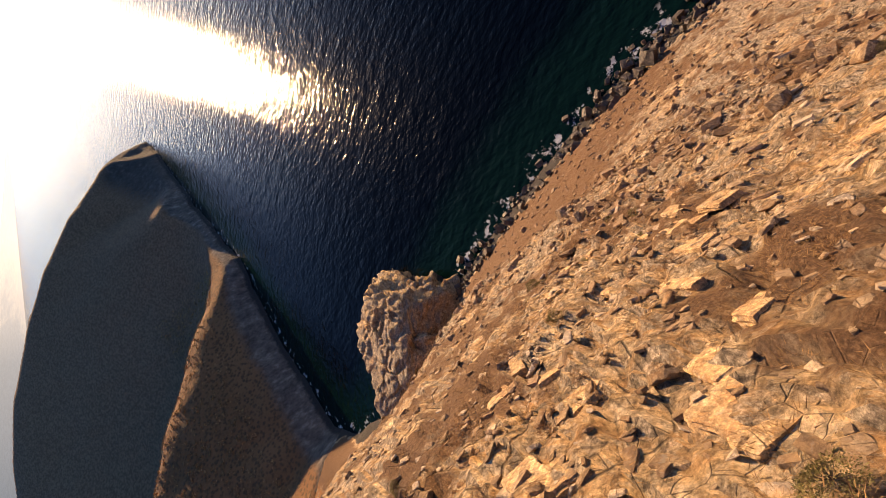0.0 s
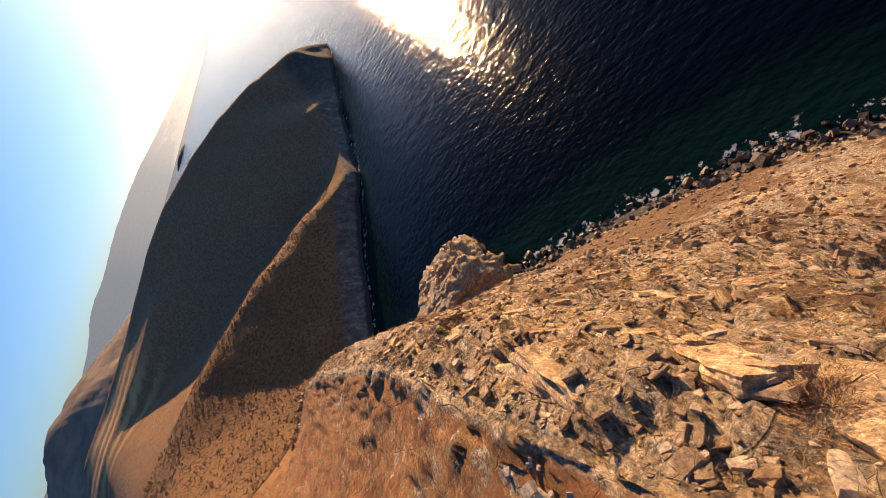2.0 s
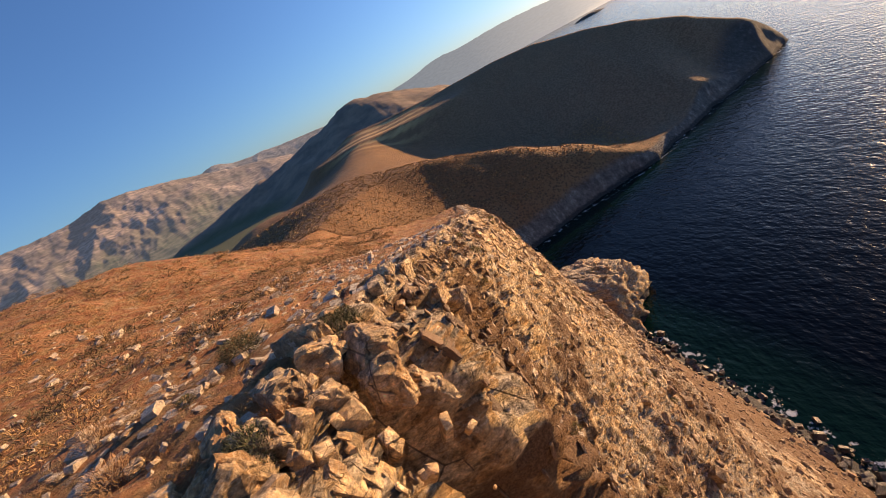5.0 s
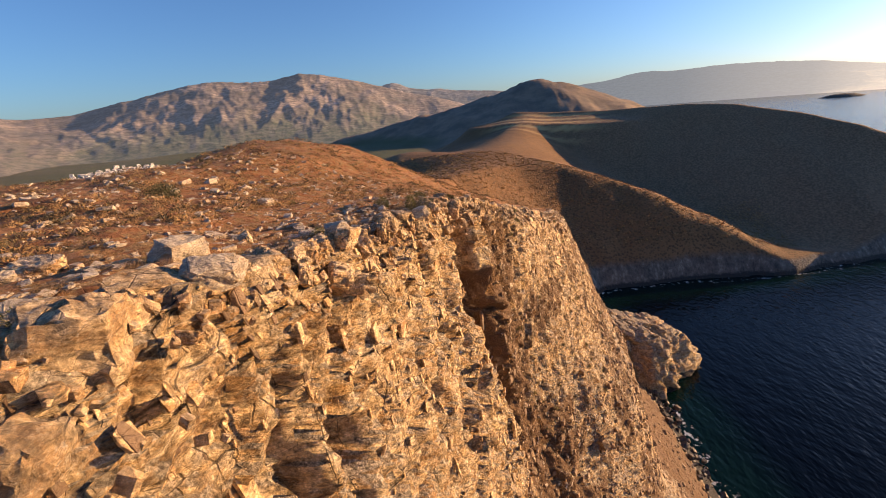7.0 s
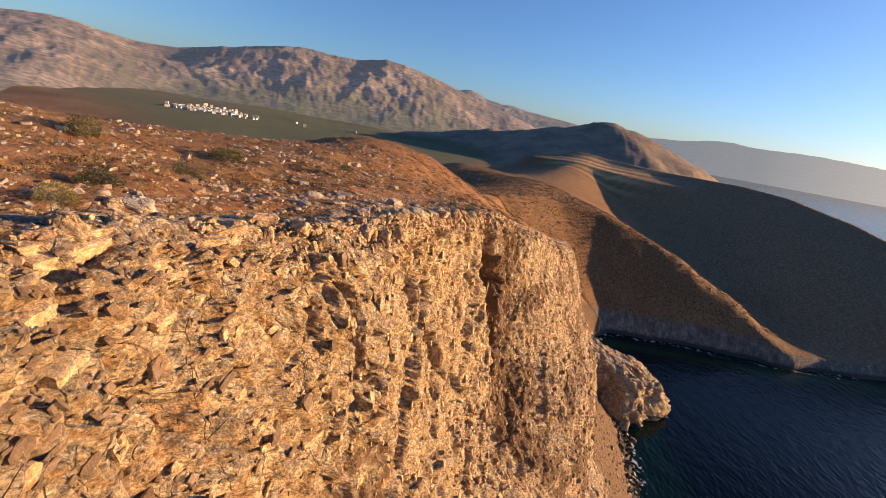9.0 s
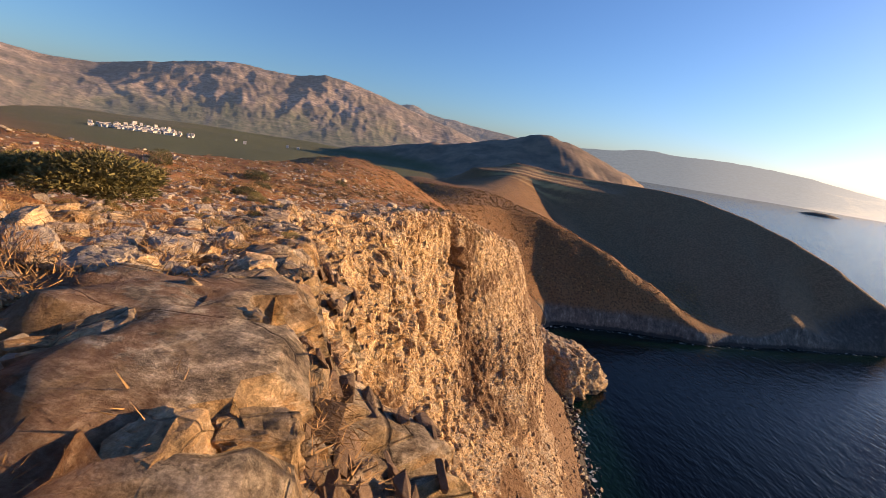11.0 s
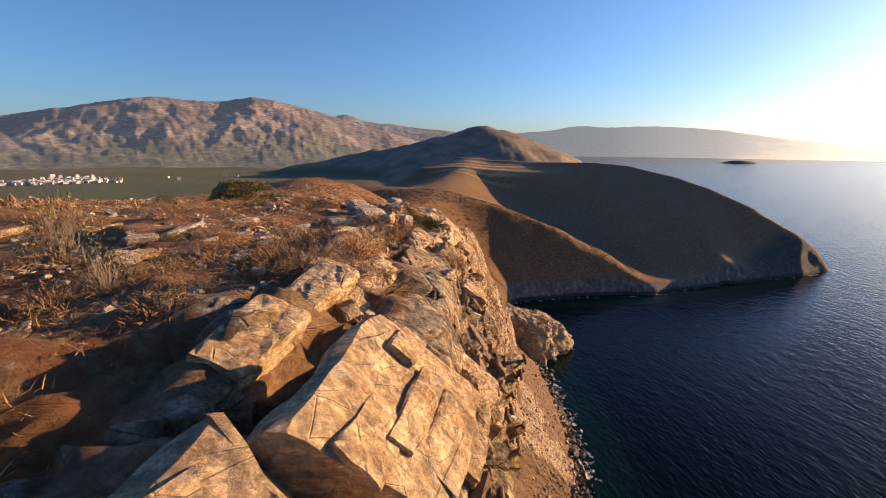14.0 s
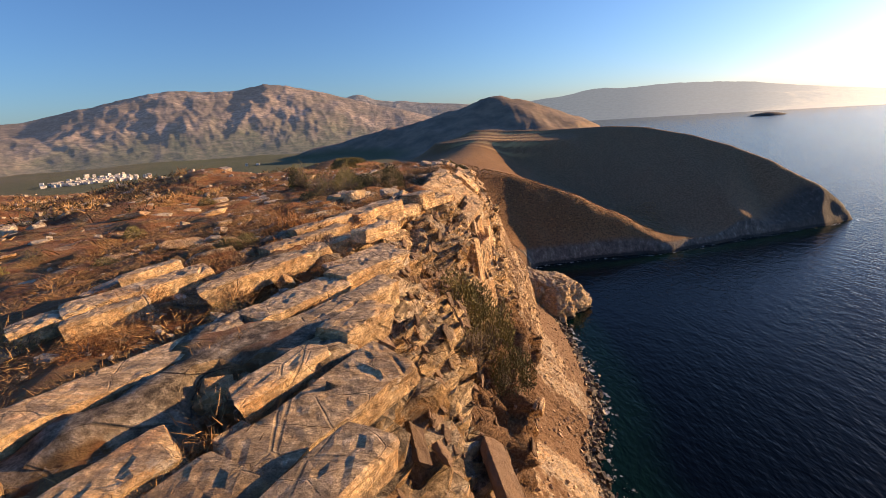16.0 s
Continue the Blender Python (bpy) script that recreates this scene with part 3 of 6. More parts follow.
    broken = value_noise(np.stack([along * 0.45 + 3.7 * lane, lane * 7.3, 0 * lane], 1), 87)
    rib = smooth(broken, -0.35, 0.1) * (1 - 0.85 * smooth(flat[:, 1], 15, 18.6)) * (1 - far_end) * smooth(s2, -6.0, -1.5) * (s2 < 0.5)
    d += rib * 0.22 * (saw ** 1.5) * (0.4 + 0.6 * smooth(broken, -0.2, 0.6))
    outcrop = np.maximum(np.maximum(outcrop * (0.55 + 0.45 * far_end) * (1 - 0.6 * smooth(flat[:, 1], 106, 112)), 0.35 * crest_zone), rib * smooth(saw, 0.35, 0.7) * smooth(s2, -5, -1))
    edge = 1 - smooth(s2, 1.0, 7.0)
    d = np.where(edge > 0, np.minimum(d, 0.22 + 3.0 * (1 - edge)), d)
    verts = flat + nrm * (d * (1 - smooth(flat[:, 1], 225, 258)))[:, None]
    # the far end runs into the hillside beyond
    end = smooth(flat[:, 1], 222, 261.5)
    rows = end > 0
    lz = land_z(verts[rows, 0], verts[rows, 1])[0]
    verts[rows, 2] += (lz - verts[rows, 2]) * end[rows]
    soil = 1 - np.maximum(smooth(s2, -1.3, 0.4) * (1 - 0.9 * smooth(flat[:, 1], 200, 235) * (1 - smooth(s2, 70, 92))), outcrop)
    scree = smooth(s2, 50, 74) * (1 - smooth(s2, 94, 99)) * (0.35 + 0.65 * smooth(fbm(flat * np.array([0.03, 0.05, 0.01]), 3, 0.5, 80), -0.5, 0.3))
    # upper face: darker scree tone, partly standing in for small shadows between blocks
    scree = np.maximum(scree, 0.8 * smooth(s2, 2, 9) * (1 - smooth(flat[:, 1], 30, 40) * (1 - 0.75 * smooth(s2, 6, 26) * (1 - smooth(flat[:, 1], 70, 84)))) * smooth(fbm(flat * 0.1, 3, 0.5, 83), -0.5, 0.2) * (1 - smooth(s2, 94, 99)))
    bare = smooth(flat[:, 1] - (86 - flat[:, 2]) * 0.2, 98, 103) * (s2 > 1) * smooth(fbm(flat * 0.12, 4, 0.55, 82), -0.75, -0.1) * (1 - 0.45 * smooth(flat[:, 1], 108, 116) * smooth(fbm(flat * 0.2, 3, 0.5, 84), -0.3, 0.3))
    scree = np.maximum(scree, (0.9 - 0.3 * smooth(flat[:, 1], 108, 116)) * bare * (1 - smooth(s2, 94, 99)))
    wet = smooth(s2, 95.5, 98)
    global CLIFF_V, CLIFF_N, CLIFF_S
    CLIFF_V, CLIFF_N, CLIFF_S = verts, nrm, s2
    ob = grid_mesh("cliff", verts, len(ys), cols, M_CLIFF, np.stack([soil, scree, wet], 1))
    return tagged(ob, "ochre and grey limestone sea cliff with fissures above a scree beach", "cliff", kind="structure")


CLIFF = build_cliff()

def build_land():
    def spaced(lo, hi, fine_lo, fine_hi, step, grow=1.12):
        mid = list(np.arange(fine_lo, fine_hi + step / 2, step))
        a, s = [], step
        v = fine_lo
        while v > lo:
            s *= grow
            v -= s
            a.append(max(v, lo))
        b, s, v = [], step, mid[-1]
        while v < hi:
            s *= grow
            v += s
            b.append(min(v, hi))
        return np.array(a[::-1] + mid + b)
    xs, ys = spaced(-1600, 560, -70, 365, 2.6, 1.05), spaced(-690, 2600, 150, 560, 2.6, 1.04)
    x, y = [a.ravel() for a in np.meshgrid(xs, ys)]
    z, cd = land_z(x, y)
    # under the cliff's own sheet this ground keeps well below
    beyond = shore_x(np.clip(y, -8, 262)) + 12 - x
    inner = (y > -7) & (y < 262) & (x > rim_x(np.clip(y, -8, 262)) - 70) & (beyond > 0)
    under = smooth(x - rim_x(np.clip(y, -8, 262)), -76.5, -66) * smooth(y, -9, -3) * (1 - smooth(y, 255, 262)) * (beyond > 0)
    match = smooth(x - rim_x(np.clip(y, -8, 262)), -150, -80) * smooth(y, -60, -8) * (1 - smooth(y, 225, 262)) * (beyond > 0)
    near_x = np.minimum(x, rim_x(np.clip(y, -8, 262)) - 0.5)
    flat = plateau_z(np.maximum(near_x, rim_x(np.clip(y, -8, 262)) - 110), np.clip(y, -8, 262))
    z = z * (1 - match) + np.minimum(flat, z + 40) * match
    z = np.where(inner | (under > 0.02), z - 12 * under - 0.4 * (under > 0.0), z)
    z = np.where(inner, np.minimum(z, np.clip(shore_x(np.clip(y, -8, 262)) - x, -8, 60) * 0.55 - 6), z)
    q = np.stack([x, y, 0 * x], 1)
    # headland scrub tone painted to lift the shaded slope, green valley floor, terraced fields
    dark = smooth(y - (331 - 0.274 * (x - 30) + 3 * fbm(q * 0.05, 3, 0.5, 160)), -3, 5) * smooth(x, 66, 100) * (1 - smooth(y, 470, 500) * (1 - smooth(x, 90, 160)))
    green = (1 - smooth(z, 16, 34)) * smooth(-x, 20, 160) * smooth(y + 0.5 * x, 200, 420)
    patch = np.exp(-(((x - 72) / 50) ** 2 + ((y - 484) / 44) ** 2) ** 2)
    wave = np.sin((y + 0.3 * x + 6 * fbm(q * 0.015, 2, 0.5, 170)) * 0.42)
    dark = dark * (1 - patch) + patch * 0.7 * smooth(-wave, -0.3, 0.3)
    field = smooth(wave, -0.1, 0.5) * patch * smooth(fbm(q * 0.03, 2, 0.5, 171), -0.9, -0.3)
    keep = cd > -14
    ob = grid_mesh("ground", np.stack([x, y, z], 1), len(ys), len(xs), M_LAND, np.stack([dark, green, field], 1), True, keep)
    return tagged(ob, "dry brown hillsides with low scrub running down to the sea", "hillside", kind="structure")


build_land()


# ---- sea ----
def build_sea():
    r = np.r_[0, 4, np.arange(8, 360, 3.0), np.geomspace(365, 4900, 34)]
    th = np.linspace(0, 2 * math.pi, 361)
    cx, cy = 60.0, 180.0
    R, T = np.meshgrid(r, th, indexing="ij")
    x, y = (cx + R * np.cos(T)).ravel(), (cy + R * np.sin(T)).ravel()
    ob = grid_mesh("sea", np.stack([x, y, 0 * x], 1), len(r), len(th), M_SEA)
    cd = coast_distance(x, y)
    a = ob.data.attributes.new("shallow", "FLOAT", "POINT")
    a.data.foreach_set("value", (1 - smooth(-cd, 0, 30)).astype(np.float32))
    b = ob.data.attributes.new("surf", "FLOAT", "POINT")
    b.data.foreach_set("value", np.clip(1 - np.abs(cd + 1.5) / 6.0, 0, 1).astype(np.float32))
    return tagged(ob, "dark blue rippled sea, green over the shallows", "sea", kind="structure")


build_sea()


# ---- mountains ----
def range_of(name, tops, near, far, depth, mat, label, seed, base=0.0, rough=1.0, foot=0.5):
    """A range whose skyline, seen from afar, follows tops: (azimuth, elevation) in degrees."""
    az = np.radians(np.arange(tops[0][0], tops[-1][0] + 0.01, 0.15))
    v = np.r_[np.linspace(0, 1, 60), np.linspace(1.03, 1.5, 10)]
    el = curve(tops)(np.degrees(az))
    A, V = np.meshgrid(az, v, indexing="ij")
    q = np.stack([np.degrees(A).ravel() * 0.35, V.ravel() * 2.2, 0 * A.ravel()], 1)
    rid = 1 - np.abs(fbm(q * np.array([0.33, 1.0, 1]), 5, 0.5, seed))
    first = near - (near * 0.5) * smooth(-np.degrees(A.ravel()), 42, 56) if near < 2000 else near
    D = first + (far - first) * V.ravel()
    crest = 100 + far * np.tan(np.radians(el))[:, None] + 0 * V
    up = np.where(V <= 1, V ** 1.35, 1 - (V - 1) * 1.4)
    foot_h = base + 0 * crest
    z = (foot_h + (crest - foot_h) * up).ravel()
    swing = np.minimum(up, 1).ravel() * (1 - up.ravel() * 0.9) * 4
    z = z + rough * (rid - 0.55) * (crest.ravel() - base) * 0.15 * swing * 0.8
    gully = 1 - np.abs(fbm(np.stack([q[:, 0] * 2.6 + 1.3 * q[:, 1] + 0.8 * rid, q[:, 1] * 1.7, 0 * rid], 1), 5, 0.6, seed + 30))
    z += rough * (gully - 0.6) * (crest.ravel() - base) * 0.013 * np.minimum(1, 3 * up.ravel()) * (1.15 - np.minimum(up.ravel(), 1))
    z += 0.008 * crest.ravel() * fbm(q * 4, 4, 0.6, seed + 9) * np.minimum(1, 3 * up.ravel())
    x, y = D * np.sin(A.ravel()), D * np.cos(A.ravel())
    green = 0.85 * (1 - smooth(up.ravel() + 0.15 * fbm(q * 1.5, 4, 0.55, seed + 20), 0.05, foot))
    green = green * (1 - 0.8 * smooth(-np.degrees(A.ravel()), 40, 50))
    ob = grid_mesh(name, np.stack([x, y, z], 1), len(az), len(v), mat, np.stack([0 * z, green, 0 * z], 1))
    return tagged(ob, label, "mountain", kind="structure")


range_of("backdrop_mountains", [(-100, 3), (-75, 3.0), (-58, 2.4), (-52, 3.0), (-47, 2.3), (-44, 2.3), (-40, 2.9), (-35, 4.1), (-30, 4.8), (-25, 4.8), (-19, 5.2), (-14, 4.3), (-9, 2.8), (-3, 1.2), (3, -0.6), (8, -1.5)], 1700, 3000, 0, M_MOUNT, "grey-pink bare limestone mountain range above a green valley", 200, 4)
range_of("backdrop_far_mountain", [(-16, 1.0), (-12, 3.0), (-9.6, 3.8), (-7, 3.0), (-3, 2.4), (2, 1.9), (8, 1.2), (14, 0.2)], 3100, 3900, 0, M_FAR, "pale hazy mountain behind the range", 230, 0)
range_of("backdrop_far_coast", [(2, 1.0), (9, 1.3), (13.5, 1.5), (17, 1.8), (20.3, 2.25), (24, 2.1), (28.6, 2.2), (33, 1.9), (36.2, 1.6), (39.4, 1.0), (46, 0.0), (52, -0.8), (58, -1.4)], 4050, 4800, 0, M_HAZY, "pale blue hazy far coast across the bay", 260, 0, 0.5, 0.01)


# ---- helpers for things ----
def part(name, me, parent, label=""):
    ob = new(name, me)
    ob.parent = parent
    return tagged(ob, label)


def mesh_of(name, verts, faces, mat, flat=True):
    me = bpy.data.meshes.new(name)
    me.from_pydata([tuple(v) for v in verts], [], [tuple(f) for f in faces])
    me.materials.append(mat)
    me.polygons.foreach_set("use_smooth", np.full(len(me.polygons), not flat))
    me.update()
    return me


def hull(points, bevel=0.0):
    """An angular block: the hull of the points, with its edges worn by the bevel."""
    bm = bmesh.new()
    for p in points:
        bm.verts.new(p)
    out = bmesh.ops.convex_hull(bm, input=bm.verts)
    bmesh.ops.delete(bm, geom=list({v for v in out["geom_interior"] + out["geom_unused"] if isinstance(v, bmesh.types.BMVert)}), context="VERTS")
    bmesh.ops.dissolve_limit(bm, angle_limit=radians(9), verts=bm.verts, edges=bm.edges)
    if bevel:
        bmesh.ops.bevel(bm, geom=list(bm.edges), offset=bevel, segments=1, affect="EDGES", clamp_overlap=True)
    bmesh.ops.triangulate(bm, faces=bm.faces)
    bmesh.ops.recalc_face_normals(bm, faces=bm.faces)
    bm.verts.index_update()
    v = np.array([tuple(a.co) for a in bm.verts])
    f = np.array([[a.index for a in g.verts] for g in bm.faces])
    bm.free()
    return v, f


def block_points(rng, n, boxy):
    """Points over a unit block: boxy 1 keeps the corners of a box, 0 gives a rounder stone."""
    pts = []
    for sx in (-1, 1):
        for sy in (-1, 1):
            for sz in (-1, 1):
                c = np.array([sx, sy, sz]) * (0.36 + 0.14 * boxy)
                pts.append(c * rng.uniform(0.62 + 0.25 * boxy, 1.0, 3))
    for _ in range(n):
        d = rng.normal(size=3)
        d /= np.abs(d).max() if rng.random() < boxy else np.linalg.norm(d)
        pts.append(d * 0.5 * rng.uniform(0.82, 1.0))
    return pts


def roughened(v, f, seed, amp, cuts=3):
    """The block with broken, uneven faces and chipped edges."""
    bm = bmesh.new()
    vs = [bm.verts.new(p) for p in v]
    for t in f:
        bm.faces.new([vs[k] for k in t])
    long = [e for e in bm.edges if e.calc_length() > 0.16]
    bmesh.ops.subdivide_edges(bm, edges=long, cuts=cuts, use_grid_fill=True)
    bmesh.ops.triangulate(bm, faces=bm.faces)
    bm.normal_update()
    bm.verts.index_update()
    p = np.array([tuple(a.co) for a in bm.verts])
    n = np.array([tuple(a.normal) for a in bm.verts])
    step, gap = blocks(p * 3.1 + 7.0 * seed, seed)
    d = amp * (0.8 * fbm(p * 3.0 + seed, 3, 0.6, seed) + 0.8 * step - 0.9 * (1 - smooth(gap, 0, 0.12)))
    p = p + n * d[:, None]
    g = np.array([[a.index for a in q.verts] for q in bm.faces])
    bm.free()
    return p, g


def layered(v, f, seed):
    """Thin beds in the edges of a slab: each layer stands out or back a little, broken along its length."""
    layer = np.floor((v[:, 2] + 0.03 * value_noise(v * 3.0, seed)) * 7.0)
    run = value_noise(np.stack([v[:, 0] * 3.0 + layer * 5.1, layer * 3.7, v[:, 1] * 2.0], 1), seed + 1)
    rim = smooth(np.maximum(np.abs(v[:, 0]), np.abs(v[:, 1])), 0.22, 0.40)
    v = v.copy()
    v[:, :2] *= (1 + 0.10 * rim * run)[:, None]
    v[:, 2] += 0.05 * value_noise(v * np.array([4.0, 9.0, 2.0]), seed + 2)
    return v, f


STONE_RNG = np.random.default_rng(11)
BLOCKS = [hull(block_points(STONE_RNG, 14, 0.35)) for _ in range(18)]
RIM_BLOCKS = [roughened(*hull(block_points(STONE_RNG, 16, 0.3), 0.03), k, 0.05, 4) for k in range(14)]
SLABS = []
for k in range(14):
    corners = [np.array([sx, sy, sz]) * 0.5 * STONE_RNG.uniform((0.66, 0.55, 0.7), 1.0) for sx in (-1, 1) for sy in (-1, 1) for sz in (-1, 1)]
    corners += [np.array([STONE_RNG.uniform(-0.4, 0.4), sy * 0.5, sz * 0.5]) * STONE_RNG.uniform(0.75, 1.0) for sy in (-1, 1) for sz in (-1, 1)]
    SLABS.append(layered(*roughened(*hull(corners, 0.02), 40 + k, 0.035, 6), 40 + k))


def bed_block(rng, length, wide, thick):
    """A straight jointed slab: broken square ends, crisp worn edges, thin laminae showing in its sides."""
    nx, ny, nz = max(8, int(length / 0.07)), 7, 7
    pts, index, faces = [], {}, []

    def vert(i, j, k):
        if (i, j, k) not in index:
            index[i, j, k] = len(pts)
            pts.append((i / nx - 0.5, j / ny - 0.5, k / nz - 0.5))
        return index[i, j, k]
    for i in range(nx):
        for j in range(ny):
            faces += [(vert(i, j, nz), vert(i + 1, j, nz), vert(i + 1, j + 1, nz), vert(i, j + 1, nz)), (vert(i, j, 0), vert(i, j + 1, 0), vert(i + 1, j + 1, 0), vert(i + 1, j, 0))]
        for k in range(nz):
            faces += [(vert(i, 0, k), vert(i + 1, 0, k), vert(i + 1, 0, k + 1), vert(i, 0, k + 1)), (vert(i, ny, k), vert(i, ny, k + 1), vert(i + 1, ny, k + 1), vert(i + 1, ny, k))]
    for j in range(ny):
        for k in range(nz):
            faces += [(vert(0, j, k), vert(0, j, k + 1), vert(0, j + 1, k + 1), vert(0, j + 1, k)), (vert(nx, j, k), vert(nx, j + 1, k), vert(nx, j + 1, k + 1), vert(nx, j, k + 1))]
    p = np.array(pts)
    edge = (np.abs(p) > 0.499).sum(1)
    p[:, 1:] *= (1 - 0.05 * np.maximum(edge - 1, 0))[:, None]
    skew = rng.normal(0, 0.22, 2)
    q = p * np.array([length, wide, thick])
    end = np.sign(p[:, 0])
    q[:, 0] += (skew[0] * q[:, 1] + skew[1] * q[:, 2]) * smooth(np.abs(p[:, 0]), 0.3, 0.5)
    q[:, 1] *= 1 + rng.normal(0, 0.10) * 2 * p[:, 0] + 0.10 * value_noise(np.c_[q[:, 0] * 2.3, 0 * end, 0 * end] + rng.uniform(0, 99), 5)
    q[:, 2] += 0.014 * value_noise(np.c_[q[:, 0] * 1.6, q[:, 1] * 2.0, 0 * end] + rng.uniform(0, 99), 6) * (p[:, 2] > -0.4)
    lane = np.floor((p[:, 2] + 0.5) * nz * 0.999)
    run = value_noise(np.c_[q[:, 0] * 3.0 + 5.1 * lane, 3.7 * lane, 0 * lane] + rng.uniform(0, 99), 7)
    q[:, 1] += np.sign(p[:, 1]) * 0.055 * run * wide * smooth(np.abs(p[:, 1]), 0.35, 0.5)
    step, gap = blocks(np.c_[q[:, 0] * 2.2, q[:, 1] * 2.6, q[:, 2] * 2.6] + rng.uniform(0, 99), 9)
    top = smooth(p[:, 2], 0.3, 0.5)
    q[:, 2] += top * (0.009 * step - 0.012 * (1 - smooth(gap, 0, 0.06)))
    q += 0.008 * np.stack([value_noise(q * 11.0 + k, 80 + k) for k in (1, 2, 3)], 1)
    return q, faces


BED_SIZES = [(0.7, 0.42, 0.26), (0.95, 0.46, 0.28), (1.2, 0.44, 0.24), (1.5, 0.5, 0.3), (1.9, 0.46, 0.27), (1.05, 0.38, 0.34), (0.55, 0.4, 0.3), (1.35, 0.55, 0.22), (1.7, 0.42, 0.32), (0.8, 0.5, 0.2)]
BED_MESHES = [(mesh_of("slab", *bed_block(STONE_RNG, *size), M_BED), size[0]) for size in BED_SIZES]
PEBBLES = [hull(block_points(STONE_RNG, 5, 0.45)) for _ in range(14)]
BLOCK_MESHES = [mesh_of("rock_block", *b, M_ROCK) for b in RIM_BLOCKS]
SLAB_MESHES = [mesh_of("slab", *b, M_BED) for b in SLABS]
BOULDER_MESHES = [mesh_of("boulder", *roughened(*hull(block_points(STONE_RNG, 18, 0.2), 0.04), 60 + k, 0.045, 4), M_STONE if k % 2 else M_ROCK) for k in range(10)]


def frame_of(normal, spin, along=None):
    """A turn whose z is the normal; x runs along the given way where there is one, else by the spin."""
    n = Vector(normal).normalized()
    a = Vector(along) if along is not None else Vector((math.cos(spin), math.sin(spin), 0.13))
    x = (a - n * a.dot(n)).normalized()
    y = n.cross(x)
    return Matrix((x, y, n)).transposed()


def scatter(name, shapes, spots, mat, label, category, seed=0, flat=True):
    """Many small pieces joined into one mesh. spots: rows of place, turn (3x3) and size (3)."""
    rng = np.random.default_rng(seed)
    vs, fs, base = [], [], 0
    for place, turn, size in spots:
        v, f = shapes[rng.integers(len(shapes))]
        vs.append((v * size) @ np.asarray(turn).T + place)
        fs.append(f + base)
        base += len(v)
    v, f = np.concatenate(vs), np.concatenate(fs)
    k = f.shape[1]
    me = bpy.data.meshes.new(name)
    me.vertices.add(len(v))
    me.vertices.foreach_set("co", v.astype(np.float32).ravel())
    me.loops.add(f.size)
    me.loops.foreach_set("vertex_index", f.astype(np.int32).ravel())
    me.polygons.add(len(f))
    me.polygons.foreach_set("loop_start", np.arange(0, f.size, k, dtype=np.int32))
    me.polygons.foreach_set("use_smooth", np.full(len(f), not flat))
    me.update(calc_edges=True)
    me.materials.append(mat)
    return tagged(new(name, me), label, category, kind="stuff")


def turn_array(normal, spin, along=None):
    return np.array([list(r) for r in frame_of(normal, spin, along)])


def top_z(x, y):
    return float(plateau_z(np.array([x], float), np.array([y], float))[0])


